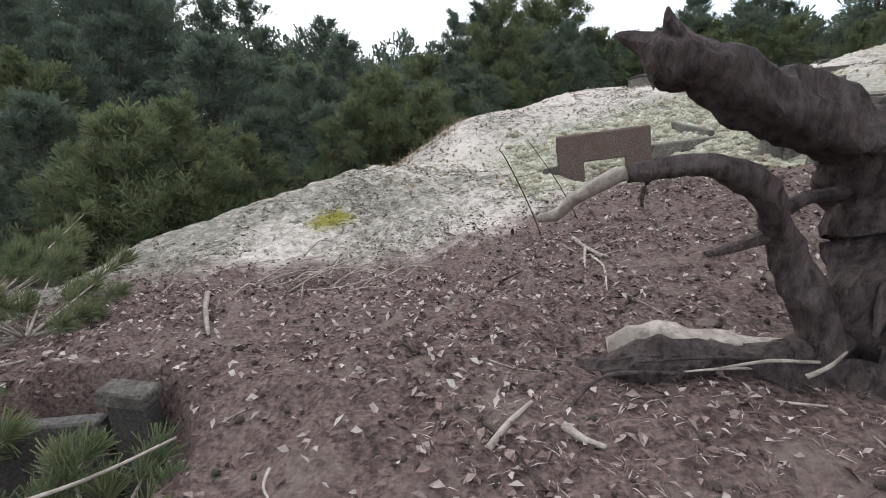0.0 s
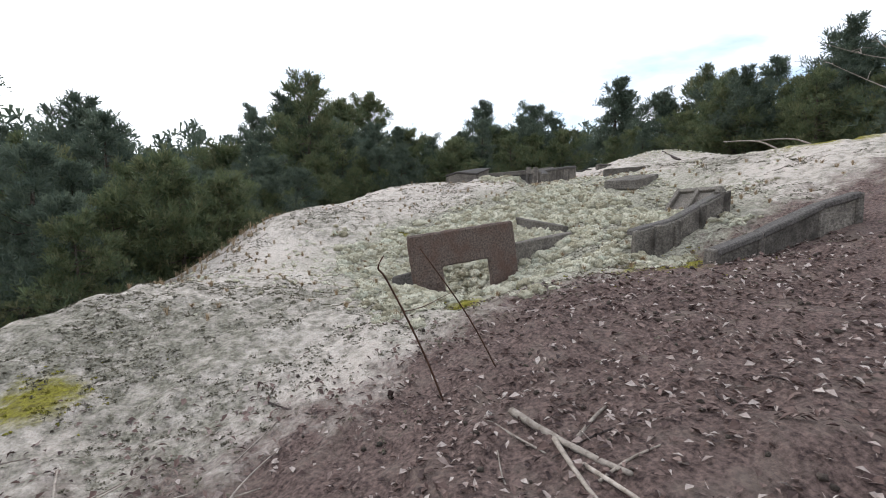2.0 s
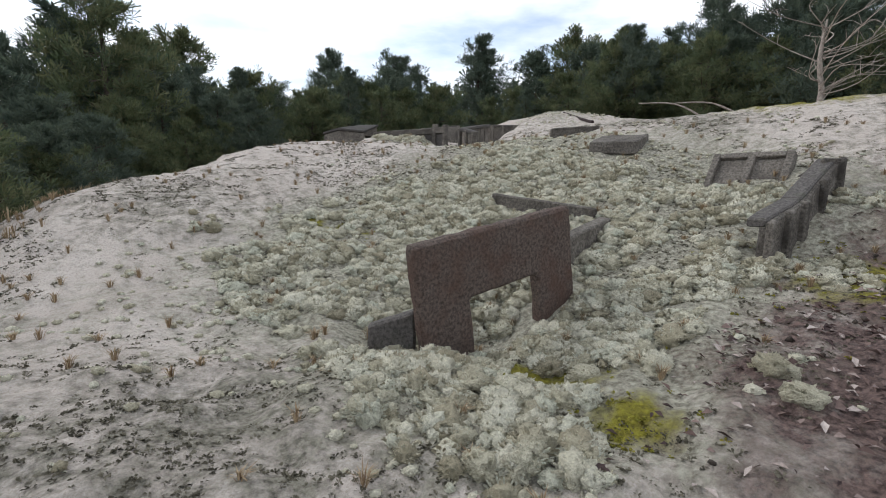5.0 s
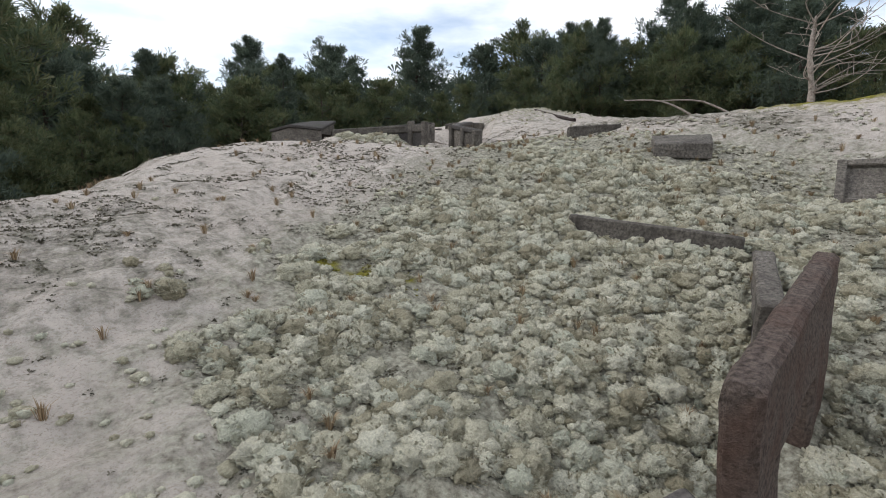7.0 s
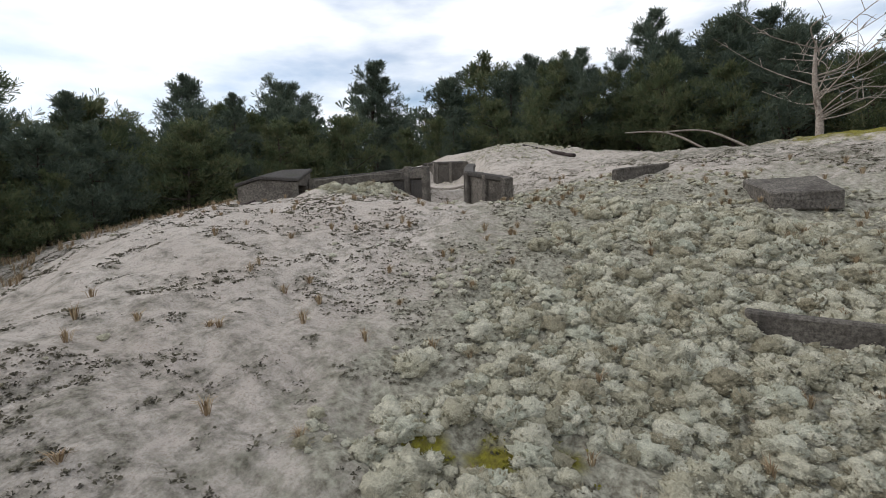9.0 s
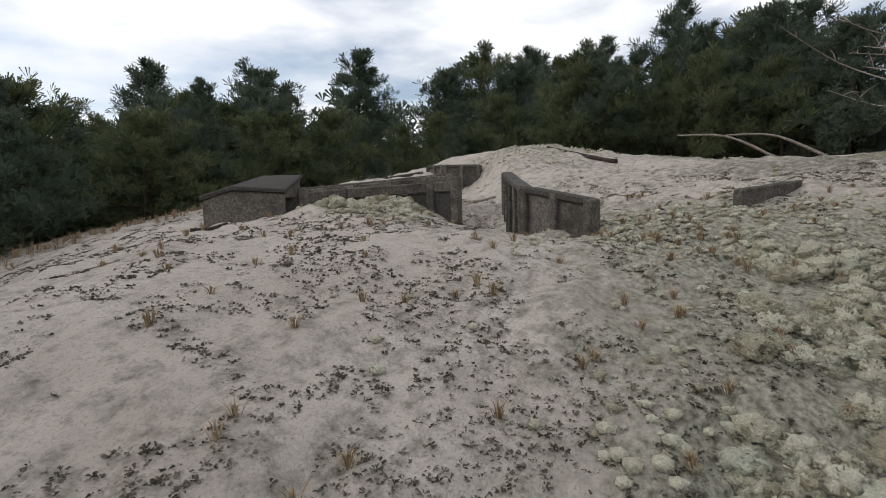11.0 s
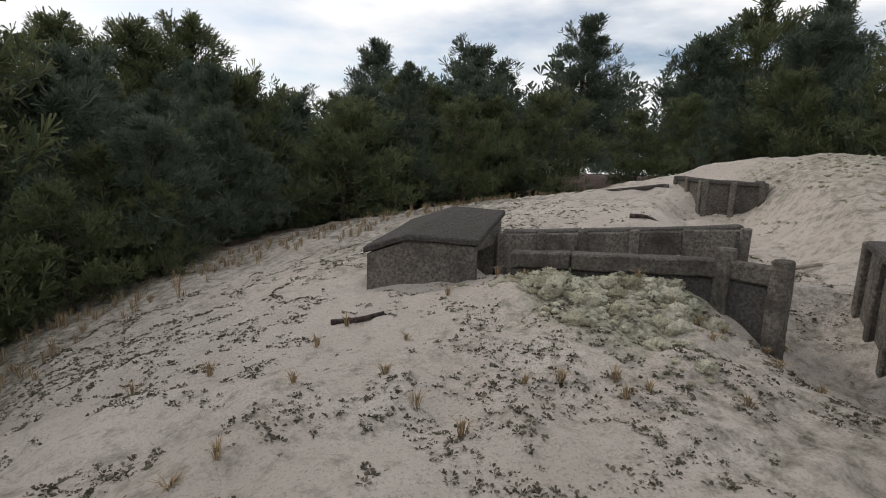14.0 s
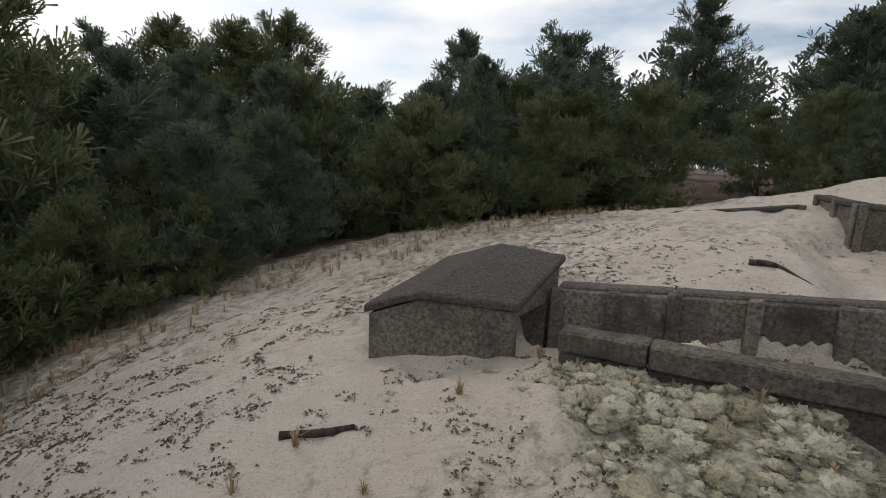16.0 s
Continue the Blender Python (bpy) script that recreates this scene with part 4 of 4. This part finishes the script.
stick([(-0.8, 1.62, -0.5), (-0.55, 1.66, -0.40), (-0.4, 1.62, -0.45)], 0.012, "bare pale twig arching over the pit")


# ---------------------------------------------------------------- what covers the sand
def template(sub):
    bm = bmesh.new()
    bmesh.ops.create_icosphere(bm, subdivisions=sub, radius=1.0)
    bm.verts.index_update()
    v = np.array([q.co[:] for q in bm.verts])
    f = np.array([[q.index for q in face.verts] for face in bm.faces])
    bm.free()
    return v, f


def cushions(name, spots, radii, flat, material, label, category, sub, seed, jitter=0.16, sink=0.2):
    """Many small rounded tufts in one mesh."""
    rng = np.random.default_rng(seed)
    tv, tf = template(sub)
    n, k = len(spots), len(tv)
    r = radii[:, None]
    lumps = 1 + rng.normal(0, jitter, (n, k))
    v = tv[None] * lumps[..., None]
    sx, sy = rng.uniform(0.8, 1.3, (n, 1)), rng.uniform(0.8, 1.3, (n, 1))
    px, py = spots[:, :1] + v[..., 0] * r * sx, spots[:, 1:2] + v[..., 1] * r * sy
    base = (land(spots[:, 0], spots[:, 1]) + relief(spots[:, 0], spots[:, 1]))[:, None]
    pz = base + (v[..., 2] * flat + sink) * r
    verts = np.stack([px, py, pz], -1).reshape(-1, 3)
    faces = (tf[None] + (np.arange(n) * k)[:, None, None]).reshape(-1, 3)
    ob = raw_mesh(name, verts.tolist(), faces.tolist(), material, None, False)
    return tagged(ob, label, category, kind="stuff")


def fuzz(name, spots, radii, wedges, material, label, category, seed, rise=0.9, broad=0.3, core=0.7, ball=True):
    """Frilly tufts: a dome of many small lobes on each spot, all in one mesh."""
    rng = np.random.default_rng(seed)
    n = len(spots)
    base = land(spots[:, 0], spots[:, 1]) + relief(spots[:, 0], spots[:, 1])
    root = np.stack([spots[:, 0], spots[:, 1], base - 0.15 * radii], 1)
    d = rng.normal(0, 1, (n, wedges, 3))
    d[..., 2] = np.abs(d[..., 2]) * rise + 0.1
    d /= np.linalg.norm(d, axis=-1, keepdims=True)
    side = np.cross(d, rng.normal(0, 1, (n, wedges, 3)))
    side /= np.linalg.norm(side, axis=-1, keepdims=True)
    r = radii[:, None, None] * rng.uniform(0.75, 1.12, (n, wedges, 1))
    tip = root[:, None] + d * r * np.array([1.15, 1.15, rise])
    a, b = tip + side * r * broad, tip - side * r * broad
    crest = root[:, None] + d * r * np.array([1.3, 1.3, rise * 1.15])
    v = np.concatenate([root[:, None], np.stack([a, crest, b], 2).reshape(n, wedges * 3, 3)], 1)
    k = 1 + 3 * wedges
    w = np.arange(wedges) * 3 + 1
    f = np.concatenate([np.stack([0 * w, w, w + 1], 1), np.stack([0 * w, w + 1, w + 2], 1)])
    faces = (f[None] + (np.arange(n) * k)[:, None, None]).reshape(-1, 3)
    return tagged(raw_mesh(name, v.reshape(-1, 3).tolist(), faces.tolist(), material), label, category, kind="stuff")


def scatter(n, box, chance, seed):
    """Random spots kept by a chance that depends on the place."""
    rng = np.random.default_rng(seed)
    x, y = rng.uniform(box[0], box[1], n), rng.uniform(box[2], box[3], n)
    keep = rng.uniform(0, 1, n) < chance(x, y)
    return np.stack([x[keep], y[keep]], 1)


def clear_of_concrete(x, y):
    ok = ~((x > 2.2) & (x < 4.1) & (y > 9.05) & (y < 9.33))
    return ok & ~((x > 5.85) & (x < 7.45) & (y > 18.2) & (y < 19.5) & (y > 21.8 - 0.53 * x))


def lichen_chance(x, y):
    f = lichen_field(x, y) * (1 - litter_field(x, y))
    patch = smooth(0.50, 0.64, vnoise(x, y, 0.55, 21) * 0.5 + vnoise(x, y, 0.2, 22) * 0.35 + f * 0.28)
    return np.clip(f * 1.35 * patch, 0, 1) ** 1.3 * clear_of_concrete(x, y)


rng0 = np.random.default_rng(77)
big_spots = np.concatenate([scatter(4600, (1.6, 6.6, 7.2, 12.8), lichen_chance, 40), scatter(170, (6.5, 7.7, 15.9, 17.8), lichen_chance, 39)])
big_r = rng0.uniform(0.0, 1.0, len(big_spots)) ** 1.5 * 0.06 + 0.032
cushions("lichen_domes", big_spots, big_r, 0.8, M_LICHEN, "swelling pale reindeer lichen cushions", "lichen", 3, 6, 0.17, 0.02)
fuzz("lichen_frills", big_spots, big_r * 1.1, 90, M_LICHEN, "frilly tips of swelling lichen cushions", "lichen", 7, 0.9, 0.06)
near_spots = scatter(9000, (1.6, 6.6, 7.2, 12.8), lambda x, y: 0.8 * lichen_chance(x, y), 41)
near_r = rng0.uniform(0.3, 1.0, len(near_spots)) ** 1.6 * 0.036 + 0.010
cushions("lichen_cushions", near_spots, near_r, 0.85, M_LICHEN, "pale green reindeer lichen cushions", "lichen", 2, 1, 0.16, 0.05)
fuzz("lichen_fringes", near_spots, near_r * 1.2, 18, M_LICHEN, "frilly tips of reindeer lichen cushions", "lichen", 8, 0.95, 0.14)
far_spots = scatter(22000, (-2, 15, 6.5, 19.5), lambda x, y: lichen_chance(x, y) * ~((x > 1.6) & (x < 6.6) & (y > 7.2) & (y < 12.8)), 42)
far_r = rng0.uniform(0.014, 0.040, len(far_spots))
cushions("lichen_patches", far_spots, far_r, 0.7, M_LICHEN, "pale reindeer lichen patches on the slope", "lichen", 1, 2, 0.12, 0.2)
fuzz("lichen_tips", far_spots, far_r * 1.1, 12, M_LICHEN, "frilly tips of lichen patches", "lichen", 9, 0.9, 0.16)


def crust_chance(x, y):
    f = smooth(0.46, 0.62, vnoise(x, y, 0.75, 31) * 0.4 + vnoise(x, y, 0.17, 32) * 0.6)
    bare = 0.75 * bell(x, y, 1.0, 11.0, 0.9)
    return np.clip(f * (0.8 - bare), 0, 1) * (1 - litter_field(x, y)) * (edge_distance(x, y) < -0.3) * clear_of_concrete(x, y) * (1 - 0.7 * bell(x, y, 10, 19, 2))


crust_spots = scatter(150000, (-2.5, 10, 5.5, 21), crust_chance, 43)
fuzz("moss_crust", crust_spots, rng0.uniform(0.006, 0.027, len(crust_spots)), 8, M_CRUST, "grey-brown moss crust tufts on pale sand", "moss", 3, 0.7, 0.28)
moss_spots = scatter(9000, (-2, 6.5, 6, 13), lambda x, y: moss_field(x, y) * 1.1 * clear_of_concrete(x, y), 44)
fuzz("yellow_moss", moss_spots, rng0.uniform(0.012, 0.03, len(moss_spots)), 12, M_MOSS, "bright yellow-green moss patches", "moss", 4, 0.6)


def leaves():
    rng = np.random.default_rng(51)
    s = scatter(40000, (-4, 6.5, 0.5, 7.8), lambda x, y: litter_field(x, y) * (0.35 + 0.6 * smooth(0.3, 0.7, vnoise(x, y, 0.6, 52))), 51)
    n = len(s)
    z = land(s[:, 0], s[:, 1]) + relief(s[:, 0], s[:, 1])
    a, ln_ = rng.uniform(0, 6.28, n), rng.uniform(0.012, 0.035, n)
    u = np.stack([np.cos(a), np.sin(a), rng.normal(0, 0.35, n)], 1) * ln_[:, None]
    w = np.stack([-np.sin(a), np.cos(a), rng.normal(0, 0.4, n)], 1) * (ln_ * rng.uniform(0.3, 0.7, n))[:, None]
    c = np.stack([s[:, 0], s[:, 1], z + 0.012], 1)
    up = np.array([0, 0, 1.0]) * (ln_ * 0.35)[:, None]
    v = np.stack([c - u, c - w + up, c + u, c + w + up], 1).reshape(-1, 3)
    i = np.arange(n) * 4
    f = np.concatenate([np.stack([i, i + 1, i + 2], 1), np.stack([i, i + 2, i + 3], 1)])
    tagged(raw_mesh("leaf_litter", v.tolist(), f.tolist(), M_LEAF), "dry brown leaves and bark flakes on the ground", "leaf litter", kind="stuff")


leaves()
cone_spots = scatter(1300, (-3, 6.5, 1.2, 7.6), lambda x, y: litter_field(x, y) * 0.45, 53)
cushions("pine_cones", cone_spots, rng0.uniform(0.010, 0.02, len(cone_spots)), 0.9, M_TRUNK, "fallen dark pine cones among litter", "pine cones", 1, 5, 0.22, 0.5)


def blades(name, spots, count, height, spread, material, label, category, seed):
    rng = np.random.default_rng(seed)
    v, f = [], []
    for x, y in spots:
        z = ground_z(x, y)
        h0 = height * rng.uniform(0.6, 1.3)
        for _ in range(count):
            a, r = rng.uniform(0, 6.28), rng.uniform(0, spread)
            d = np.array([math.cos(a), math.sin(a), 0.0])
            b = np.array([x, y, z - 0.01]) + d * r * 0.3
            side = np.array([-d[1], d[0], 0]) * 0.0028
            mid = b + d * r * 0.5 + np.array([0, 0, h0 * 0.6])
            tip = b + d * r * 1.5 + np.array([0, 0, h0 * rng.uniform(0.6, 1.0)])
            k = len(v)
            v.extend((b - side, b + side, mid + side, mid - side, tip))
            f.extend(((k, k + 1, k + 2, k + 3), (k + 3, k + 2, k + 4)))
    tagged(raw_mesh(name, v, f, material), label, category, kind="stuff")


def grass_chance(x, y):
    e = edge_distance(x, y)
    return smooth(-1.3, -0.2, e) * smooth(1.6, 0.6, e) * 0.8


blades("dry_grass", scatter(7000, (-5, 13, 5, 24), grass_chance, 61), 14, 0.16, 0.07, M_GRASS, "dry tan grass along the wood's edge", "grass", 62)
blades("grass_tufts", scatter(1500, (-1, 9, 7.5, 18), lambda x, y: 0.16 + 0.35 * lichen_field(x, y) + 0.6 * bell(x, y, 6.3, 13.3, 0.8) + 0.7 * bell(x, y, 7.6, 16.5, 0.4), 63), 26, 0.09, 0.05, M_GRASS, "small dry grass tufts in the sand", "grass", 64)
blades("fallen_needles", scatter(4000, (1.0, 4.6, 0.8, 4.2), lambda x, y: 0.25 + 0.7 * bell(x, y, 2.7, 1.9, 0.8), 65), 6, 0.02, 0.07, M_LEAF, "fallen brown pine needles", "pine needles", 66)
